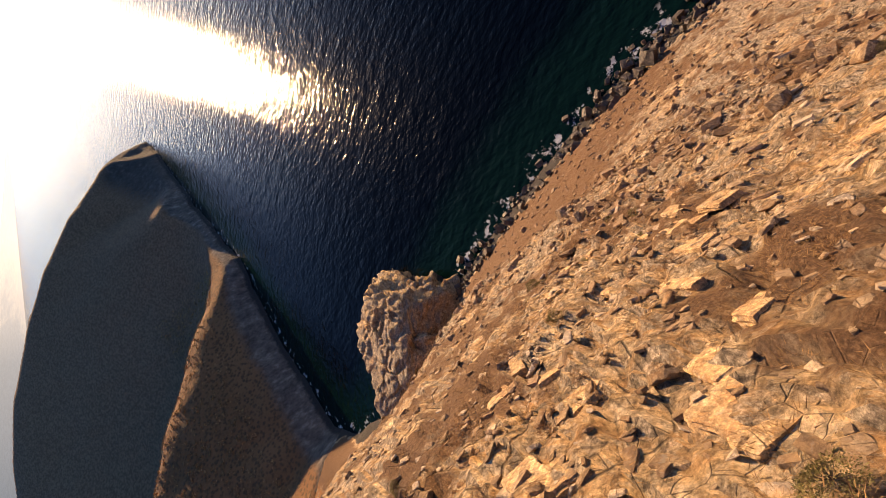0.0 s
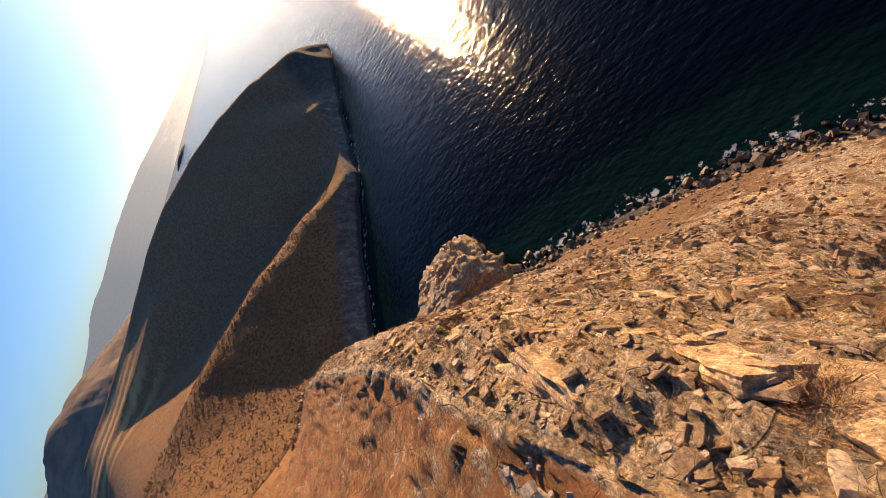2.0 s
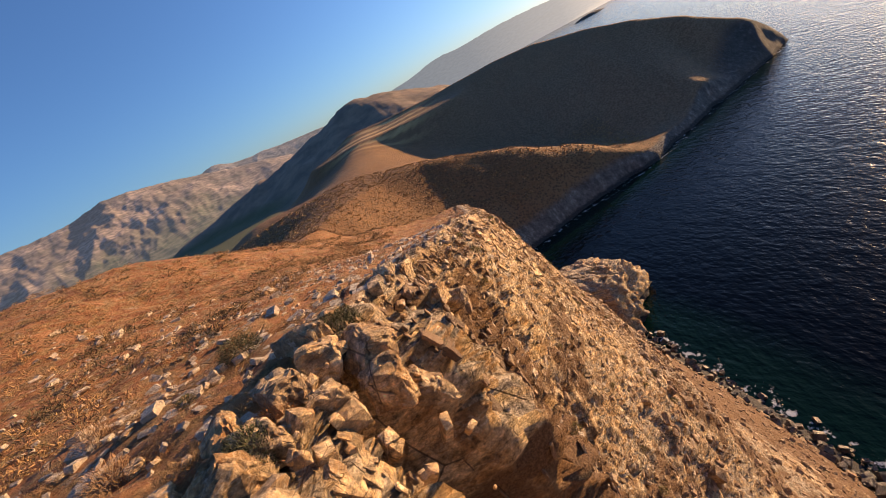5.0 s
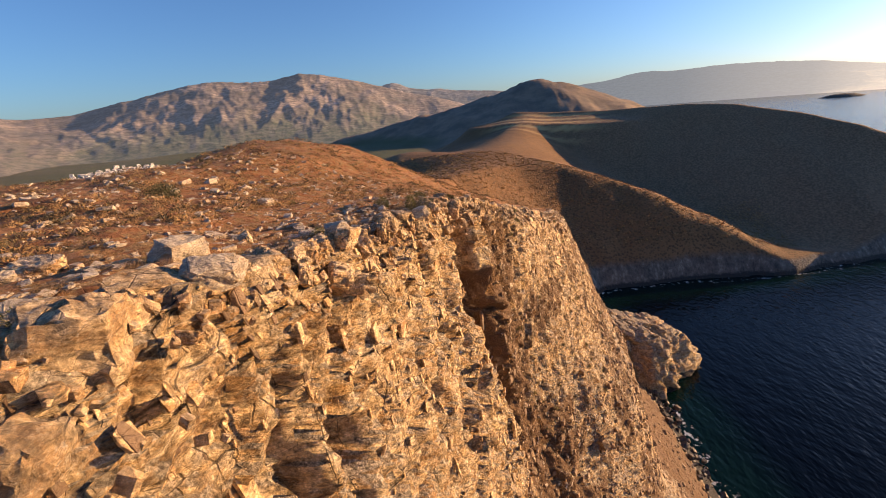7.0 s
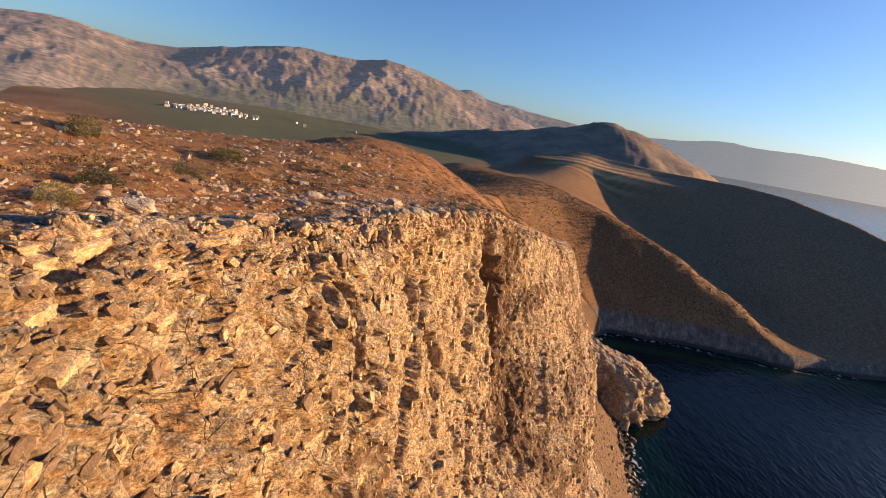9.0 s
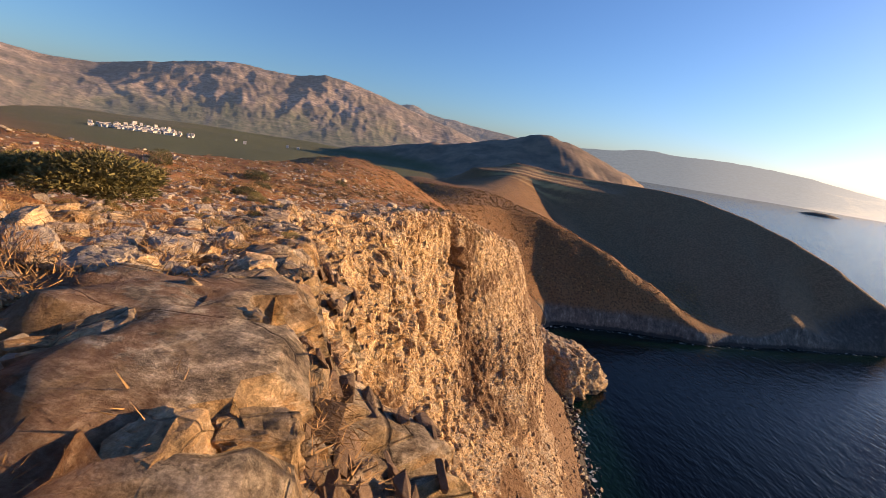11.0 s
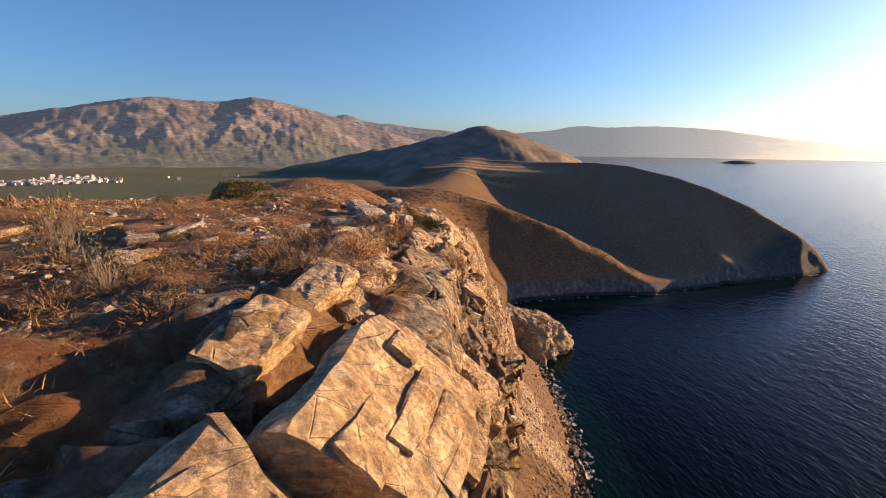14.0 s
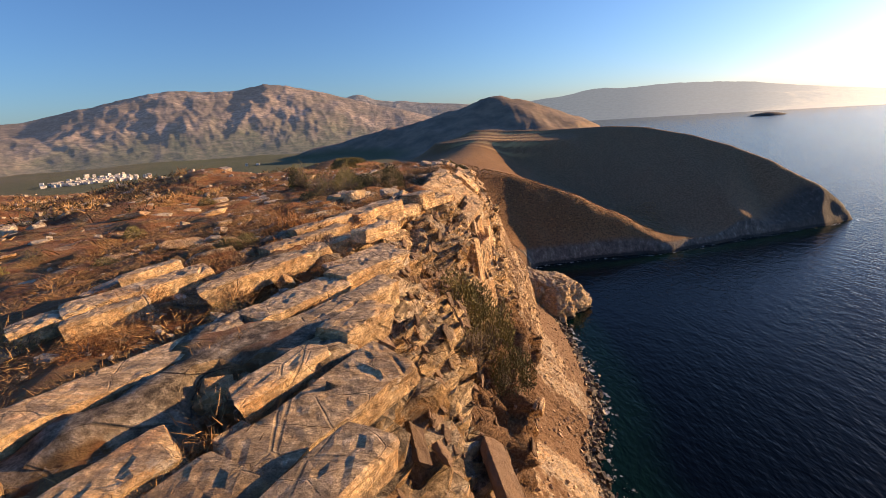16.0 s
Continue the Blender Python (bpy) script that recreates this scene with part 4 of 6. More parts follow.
# ---- broken rock on the cliff ----
def build_cliff_rock():
    rng = np.random.default_rng(5)
    V, N, S = CLIFF_V, CLIFF_N, CLIFF_S
    # upstanding blocks along the rim, one by one
    count = 0
    for y in np.sort(rng.uniform(-3.5, 106, 312)):
        x = float(rim_x(y)) + rng.normal(-0.35, 0.75)
        size = rng.uniform(0.35, 1.0) * (1.35 if rng.random() < 0.2 else 1.0) * (0.30 + 0.12 * smooth(np.array(y), 18, 24) + 0.62 * smooth(np.array(y), 38, 72))
        if y < 10 or (18 < y < 27 and x < float(rim_x(y)) - 0.25) or (float(lip_at(np.array(y))) > 0.5 and (y < 18.6 or rng.random() < 0.6)):
            continue
        z = top_z(min(x, float(rim_x(y)) - 0.02), y) - max(0.0, x - float(rim_x(y))) * 1.6
        m = Matrix.Translation((x, y, z + size * rng.uniform(-0.12, 0.12))) @ Euler((rng.normal(0, 0.22), rng.normal(0.12, 0.25), rng.uniform(0, 6.28))).to_matrix().to_4x4()
        m = m @ Matrix.Diagonal((size * rng.uniform(0.8, 1.5), size * rng.uniform(0.6, 1.1), size * rng.uniform(0.7, 1.25), 1))
        ob = part("rock_block", BLOCK_MESHES[count % len(BLOCK_MESHES)], CLIFF)
        ob.matrix_basis = m
        count += 1
    for y in np.sort(rng.uniform(17.0, 33, 64)):
        x = float(rim_x(y)) + (rng.normal(-0.25, 0.4) if y > 26 else rng.normal(0.1, 0.2))
        size = rng.uniform(0.14, 0.38) * (1.3 if rng.random() < 0.15 else 1.0)
        z = top_z(min(x, float(rim_x(y)) - 0.02), y) - max(0.0, x - float(rim_x(y))) * 1.6
        ob = part("rock_block", BLOCK_MESHES[rng.integers(len(BLOCK_MESHES))], CLIFF)
        ob.matrix_basis = Matrix.Translation((x, y, z + size * rng.uniform(0.0, 0.25))) @ Euler((rng.normal(0, 0.25), rng.normal(0.1, 0.3), rng.uniform(0, 6.28))).to_matrix().to_4x4() @ Matrix.Diagonal((size * rng.uniform(0.9, 1.6), size * rng.uniform(0.6, 1.0), size * rng.uniform(0.7, 1.2), 1))
    # tilted beds that the rim cuts across: rows of straight jointed slabs running inland
    strike = Vector((0.56, 0.83, 0.0))
    for row, y0 in enumerate(np.arange(-2.6, 10.6, 0.82)):
        s = rng.uniform(-0.75, -0.3)
        reach = rng.uniform(2.8, 6.0)
        lift = (0.02, 0.10, 0.05, 0.13)[row % 4] + rng.normal(0, 0.025)
        bend, dip = rng.normal(0, 0.02), -0.06 + 0.02 * max(0.0, y0 - 4) + rng.normal(0, 0.02)
        while s < reach:
            mesh, length = BED_MESHES[rng.integers(len(BED_MESHES))]
            grow = rng.uniform(0.55, 1.1)
            c = Vector((float(rim_x(y0)) + 0.1, y0, 0)) - strike * (s + length * grow / 2)
            s += length * grow + (rng.uniform(0.005, 0.04) if rng.random() < 0.6 else rng.uniform(0.15, 0.9))
            if c.y < -5 or rng.random() < 0.08 + 0.4 * (s / reach) ** 2:
                continue
            z = top_z(min(c.x, float(rim_x(c.y)) - 0.05), c.y) + lift + rng.normal(0, 0.02)
            turn = frame_of((-0.83 * dip + rng.normal(0, 0.02), 0.56 * dip + rng.normal(0, 0.02), 1.0), 0, (strike.x + bend, strike.y, 0.03)).to_4x4()
            ob = part("slab", mesh, CLIFF)
            ob.matrix_basis = Matrix.Translation((c.x, c.y, z)) @ turn @ Matrix.Diagonal((grow, rng.uniform(0.55, 0.85) * (1.25 if row % 3 == 0 else 1.0), rng.uniform(0.75, 1.1), 1))
    # long blond beds stepping from the crest down to the rim
    for tier, (out, drop) in enumerate(((-1.32, 0.05), (-0.9, 0.30), (-0.48, 0.56), (-0.05, 0.84), (0.32, 1.2), (0.6, 1.7))):
        y = 10.6 + 0.3 * tier
        while y < 27.6:
            mesh, length = BED_MESHES[rng.integers(len(BED_MESHES))]
            grow = rng.uniform(0.8, 1.15) if y < 18 else rng.uniform(0.55, 0.8)
            yc = y + length * grow / 2
            y += length * grow * 0.99 + (rng.uniform(0.03, 0.2) if rng.random() < 0.35 else 0.01)
            if rng.random() < (0.16 if y < 18 else 0.25) or (yc > 12 and tier > 3 and rng.random() < 0.7) or (17.4 < yc < 21.6 and rng.random() < 0.1) or (yc > 21 and tier < 2) or (yc > 21 and tier == 2 and rng.random() < 0.5) or (12.4 < yc < 17 and tier < 3):
                continue
            wild = 0.05 if y < 18 else 0.08
            xc = float(rim_x(yc)) + out + rng.normal(0, 0.04)
            turn = frame_of((0.30 + 0.06 * tier + rng.normal(0, wild), -0.22 + rng.normal(0, wild), 0.85), 0, (0.2 + rng.normal(0, wild), 1.0, 0.0)).to_4x4()
            ob = part("slab", mesh, CLIFF)
            ob.matrix_basis = Matrix.Translation((xc, yc, float(rim_z(yc)) - drop * (1.0 if yc < 20 else 0.7) - 0.05 + rng.normal(0, 0.03))) @ turn @ Matrix.Diagonal((grow, rng.uniform(0.95, 1.3), rng.uniform(1.2, 1.8), 1))
    # great blond beds with open cracks between them: crest ends, fall of the lit face, width, thickness
    for a, b, fall, wide, thick in (
        ((-0.92, 12.75, 97.93), (-0.03, 15.0, 98.05), 0.62, 1.25, 0.5), ((0.03, 15.08, 98.06), (0.57, 15.72, 98.12), 0.66, 1.2, 0.55), ((0.66, 15.74, 98.1), (0.98, 17.2, 97.95), 0.75, 1.1, 0.6),
        ((-1.45, 12.5, 97.72), (-0.62, 14.7, 97.86), 0.25, 0.7, 0.4), ((-0.75, 10.9, 97.62), (-0.28, 12.5, 97.76), 0.95, 0.75, 0.5), ((-1.6, 10.2, 97.72), (-0.85, 11.9, 97.82), 0.8, 0.5, 0.4),
        ((-2.15, 7.35, 98.1), (-0.86, 8.73, 98.3), 1.05, 0.42, 0.5), ((-1.75, 7.15, 97.75), (-0.72, 8.35, 97.95), 1.0, 0.4, 0.5), ((-0.55, 11.1, 97.1), (0.2, 12.9, 97.2), 1.1, 0.8, 0.5),
    ):
        a, b = Vector(a), Vector(b)
        d = (b - a).normalized()
        side = Vector((d.y, -d.x, 0)).normalized()
        w = side * math.cos(fall) - Vector((0, 0, math.sin(fall)))
        n = d.cross(-w).normalized() if d.cross(-w).z > 0 else -d.cross(-w).normalized()
        ob = part("slab", mesh_of("slab", *bed_block(rng, (b - a).length, wide, thick), M_BED), CLIFF)
        ob.matrix_basis = Matrix.Translation((a + b) / 2 + w * wide * 0.47 - n * thick * 0.5) @ frame_of(n, 0, d).to_4x4()
        for _ in range(int(7 * wide * (b - a).length / 2.5)):
            run, across = rng.uniform(0.1, 0.9), rng.uniform(0.08, 0.85)
            ob = part("slab", mesh_of("slab", *bed_block(rng, rng.uniform(0.4, 1.0), rng.uniform(0.14, 0.34), 0.16), M_BED), CLIFF)
            ob.matrix_basis = Matrix.Translation(a.lerp(b, run) + w * wide * across + n * rng.uniform(-0.055, -0.02)) @ frame_of(n + Vector(rng.normal(0, 0.03, 3)), 0, d + Vector(rng.normal(0, 0.05, 3))).to_4x4()
    # upright ribs with dark clefts below the great beds
    for x, y, top, tall, wide, turn in ((0.95, 11.6, 96.7, 2.4, 0.5, 20), (1.2, 12.25, 96.3, 2.2, 0.55, 35), (1.05, 12.95, 96.9, 2.4, 0.5, 10), (1.45, 13.3, 96.2, 2.0, 0.5, 40), (1.3, 13.95, 96.7, 2.6, 0.6, 25), (1.65, 14.6, 96.2, 2.2, 0.5, 15), (1.5, 15.3, 96.8, 2.4, 0.55, 30), (1.75, 16.1, 96.5, 2.2, 0.5, 45)):
        ob = part("rock_rib", mesh_of("rock_rib", *bed_block(rng, tall, wide, wide * 0.8), M_ROCK), CLIFF)
        ob.matrix_basis = Matrix.Translation((x, y, top - tall / 2)) @ frame_of((math.cos(radians(turn)), -math.sin(radians(turn)), 0.12), 0, (rng.normal(-0.22, 0.05), rng.normal(0, 0.06), 1.0)).to_4x4()
    # broad smooth plates on the steep slope
    plates = np.flatnonzero((S > 2.5) & (S < 26) & (V[:, 1] > 118) & (V[:, 1] < 138))
    for k in rng.choice(plates, 90):
        mesh, length = BED_MESHES[rng.integers(len(BED_MESHES))]
        ob = part("slab", mesh, CLIFF)
        ob.matrix_basis = Matrix.Translation(V[k] - N[k] * 0.14) @ frame_of(N[k] + rng.normal(0, 0.05, 3), 0, (0.5, 0.55 + rng.normal(0, 0.15), -0.7)).to_4x4() @ Matrix.Diagonal((rng.uniform(0.5, 1.25), rng.uniform(1.0, 2.4), rng.uniform(0.9, 1.3), 1))
    # flat-lying courses in the bowl where the rim swings inland
    for course in range(9):
        y = 45.0 + rng.uniform(0, 1.2)
        while y < 62:
            mesh, length = BED_MESHES[rng.integers(len(BED_MESHES))]
            grow = rng.uniform(1.1, 1.9)
            yc = y + length * grow / 2
            y += length * grow * 1.0 + (rng.uniform(0.2, 1.6) if rng.random() < 0.3 + 0.03 * course else 0.02)
            if rng.random() < 0.12 + 0.05 * course:
                continue
            drop = 0.12 + 0.42 * course
            slope = 0.75 - 0.25 * float(np.exp(-((yc - 53) / 11) ** 2))
            way = float(rim_x(yc + 0.5) - rim_x(yc - 0.5))
            xc = float(rim_x(yc)) - 0.45 + drop * (1.15 - slope) + rng.normal(0, 0.06)
            turn = frame_of((0.10 + rng.normal(0, 0.05), rng.normal(0, 0.05), 1.0), 0, (way, 1.0, -0.1)).to_4x4()
            ob = part("slab", mesh, CLIFF)
            ob.matrix_basis = Matrix.Translation((xc, yc, float(rim_z(yc)) - drop + rng.normal(0, 0.05))) @ turn @ Matrix.Diagonal((grow, rng.uniform(2.2, 3.0), rng.uniform(1.2, 1.7), 1))
    # broad smooth bedding plane on the steep slope
    ob = part("slab", SLAB_MESHES[3], CLIFF, "broad smooth tan bedding slab with a crack")
    ob.matrix_basis = Matrix.Translation((8.7, 122.9, 77.4)) @ frame_of((0.73, -0.58, 0.34), 0, (-0.1, 0.45, 0.75)).to_4x4() @ Matrix.Diagonal((4.6, 3.8, 0.9, 1))
    # fractured blocks over the whole face
    spots, lower = [], []
    steep = np.flatnonzero((S > 0.3) & (S < 62) & (V[:, 1] > -6) & (V[:, 1] < 175))
    weight = np.where(V[steep, 1] < 108, 1.0, 0.55) * (1 + 2.0 * np.exp(-S[steep] / 6))
    pick = rng.choice(steep, 15000, p=weight / weight.sum())
    for k in pick:
        near = (1.0 - 0.62 * math.exp(-S[k] / 9.0)) * (1 - 0.5 * float(smooth(V[k, 1], 103, 114)))
        size = min(rng.lognormal(-1.08, 0.52), 1.3) * near * (0.75 + 0.25 * float(smooth(V[k, 1], 28, 45)))
        n = N[k] + rng.normal(0, 0.13, 3)
        down = (0.1, 0.0, -1.0) if abs(n[2]) < 0.92 else (1, 0, 0)
        if V[k, 1] < 64 and S[k] < 20:
            down = (-0.25, 1.0, 0.12)
        if V[k, 1] > 108:
            size = min(size * 1.5, 0.75)
        if 40 < V[k, 1] < 72:
            size *= 0.95
        spots.append((V[k] - N[k] * size * 0.08, turn_array(n, 0, down), (size * rng.uniform(0.9, 2.2), size * rng.uniform(0.5, 1.2), size * rng.uniform(0.22, 0.46))))
    for k in rng.choice(np.flatnonzero((S > 0.8) & (S < 30) & (V[:, 1] > 7) & (V[:, 1] < 60)), 4200):
        size = rng.uniform(0.12, 0.36)
        spots.append((V[k] - N[k] * size * 0.05, turn_array(N[k] + rng.normal(0, 0.3, 3), rng.uniform(0, 6.28)), (size * rng.uniform(0.8, 1.5), size * rng.uniform(0.5, 0.8), size * rng.uniform(0.3, 0.6))))

    for k in rng.choice(np.flatnonzero((S > 36) & (S < 95) & (V[:, 1] > 96) & (V[:, 1] < 180)), 2600):
        size = min(rng.lognormal(-0.9, 0.5), 1.1)
        lower.append((V[k] - N[k] * size * 0.05, turn_array(N[k] + rng.normal(0, 0.3, 3), rng.uniform(0, 6.28)), size * np.array([rng.uniform(0.8, 1.5), rng.uniform(0.6, 0.9), rng.uniform(0.3, 0.6)])))

    # pieces that take the browner, shadow-toned rock
    def is_brown(q):
        y, z = q[0][1], q[0][2]
        return (y >= 99 + (86 - z) * 0.2 and y < 112) or (y < 62 and q[2][1] < 0.4) or (y < 84 and q[2][0] % 0.1 < 0.045)
    gold = [q for q in spots if not is_brown(q)]
    brown = [q for q in spots if is_brown(q)]
    scatter("slope_rock", BLOCKS, [q for q in gold if q[0][1] >= 112], M_TAN, "tan fractured limestone blocks on the steep slope", "rock", 1)
    gold = [q for q in gold if q[0][1] < 112]
    scatter("fractured_rock", BLOCKS, gold, M_ROCK, "ochre fractured limestone blocks jutting from the cliff face", "rock", 1)
    scatter("brown_rubble", BLOCKS, brown + lower, M_BROWN, "grey-brown fractured limestone rubble, toned for small shadows on the cliff face", "rock", 1)
    # small debris along the rim
    spots = []
    for _ in range(2450):
        y = rng.uniform(-4, 105)
        x = float(rim_x(y)) + rng.normal(-0.3, 0.75)
        size = min(rng.lognormal(-1.9, 0.5), 0.45) * (0.7 + 0.3 * float(smooth(y, 30, 45)))
        if float(lip_at(np.array(y))) > 0.5 and rng.random() < 0.7:
            continue
        z = top_z(min(x, float(rim_x(y)) - 0.02), y) - max(0.0, x - float(rim_x(y))) * 1.9
        spots.append(((x, y, z + 0.03), turn_array((rng.normal(0.2, 0.35), rng.normal(0, 0.35), 1), rng.uniform(0, 6.28)), size * rng.uniform(0.6, 1.5, 3)))
    scatter("rim_debris", BLOCKS, spots, M_ROCK, "broken limestone pieces along the cliff rim", "rubble", 8)
    # scree below and stones over the bouldery slope
    low = np.flatnonzero((S > 30) & (S < 97) & (V[:, 1] < 235))
    spots = []
    for k in rng.choice(low, 5200):
        size = min(rng.lognormal(-1.05, 0.55), 1.6)
        spots.append((V[k] + N[k] * size * 0.05, turn_array(N[k] + rng.normal(0, 0.3, 3), rng.uniform(0, 6.28)), size * rng.uniform(0.6, 1.3, 3)))
    slope = np.flatnonzero((S > 0.5) & (S < 60) & (V[:, 1] > 104) & (V[:, 1] < 165))
    for k in rng.choice(slope, 8000):
        size = min(rng.lognormal(-1.85, 0.6), 0.7)
        spots.append((V[k] + N[k] * size * 0.02, turn_array(N[k] + rng.normal(0, 0.22, 3), rng.uniform(0, 6.28)), size * np.array([rng.uniform(0.8, 1.6), rng.uniform(0.6, 1.1), rng.uniform(0.22, 0.5)])))
    scatter("scree", BLOCKS, spots, M_TAN, "loose angular limestone scree on the slope", "scree", 2)
    spots = []
    for k in rng.choice(slope, 2400):
        size = min(rng.lognormal(-1.7, 0.55), 0.6)
        spots.append((V[k] + N[k] * size * 0.02, turn_array(N[k] + rng.normal(0, 0.3, 3), rng.uniform(0, 6.28)), size * np.array([rng.uniform(0.8, 1.6), rng.uniform(0.6, 1.1), rng.uniform(0.2, 0.42)])))
    scatter("slope_stones", BLOCKS, spots, M_STONE, "pale limestone stones strewn down the steep slope", "stones", 12)
    shore = np.flatnonzero((S > 94.5) & (S < 103) & (V[:, 1] < 235))
    spots = []
    for k in rng.choice(shore, 2600):
        size = min(rng.lognormal(-0.25, 0.5), 2.6)
        spots.append((V[k] + np.array([rng.normal(0, 1.2), 0, 0.1]), turn_array((rng.normal(0, 0.4), rng.normal(0, 0.4), 1), rng.uniform(0, 6.28)), size * rng.uniform(0.6, 1.3, 3)))
    scatter("shore_boulders", PEBBLES, spots, M_WETROCK, "dark wet boulders along the waterline", "boulders", 3)


build_cliff_rock()


# ---- rocky knob at the end of the beach ----
def build_knob():
    r, th = np.linspace(0, 1, 70), np.linspace(0, 2 * math.pi, 150)
    R, T = np.meshgrid(r, th, indexing="ij")
    lobes = 1 + 0.10 * np.sin(3 * T + 0.5) + 0.07 * np.sin(5 * T + 2)
    x = 53 + 20.5 * R * lobes * np.cos(T)
    y = 201 + 15 * R * lobes * np.sin(T)
    z = (21.5 - 0.28 * (x - 50)) * (1 - R ** 6.5) - 1.0
    p = np.stack([x.ravel(), y.ravel(), z.ravel()], 1)
    a, ga = blocks(p * np.array([0.17, 0.17, 0.14]), 303)
    b, gb = blocks(p * 0.5, 313)
    out = np.stack([np.cos(T).ravel() * R.ravel(), np.sin(T).ravel() * R.ravel(), 0.5 + 0 * R.ravel()], 1)
    d = 1.7 * a + 0.9 * b - 1.0 * (1 - smooth(ga, 0, 0.06)) - 0.5 * (1 - smooth(gb, 0, 0.1)) + 0.6 * fbm(p * 0.3, 3, 0.5, 320)
    p = p + out * (d * smooth(R.ravel(), 0.0, 0.2))[:, None]
    wet = 1 - smooth(p[:, 2], 0.5, 2.2)
    ob = grid_mesh("rock_knob", p, len(r), len(th), M_CLIFF, np.stack([0 * wet, 0 * wet, wet], 1))
    return tagged(ob, "brown blocky rock knob jutting into the sea at the beach end", "rock", kind="structure")


build_knob()


# ---- loose boulders ----
BOULDER = {}


def boulder(x, y, sx, sy, sz, turn, tilt, label, group, z=None, sink=0.25, name="boulder"):
    k = len(BOULDER) % len(BOULDER_MESHES)
    ob = new(name, BOULDER_MESHES[k])
    z = top_z(x, y) if z is None else z
    ob.matrix_basis = Matrix.Translation((x, y, z + sz * (0.5 - sink))) @ Euler((radians(tilt), radians(tilt * 0.6), radians(turn))).to_matrix().to_4x4() @ Matrix.Diagonal((sx, sy, sz, 1))
    BOULDER[ob.name] = ob
    return tagged(ob, label, name.replace("_", " "), group)


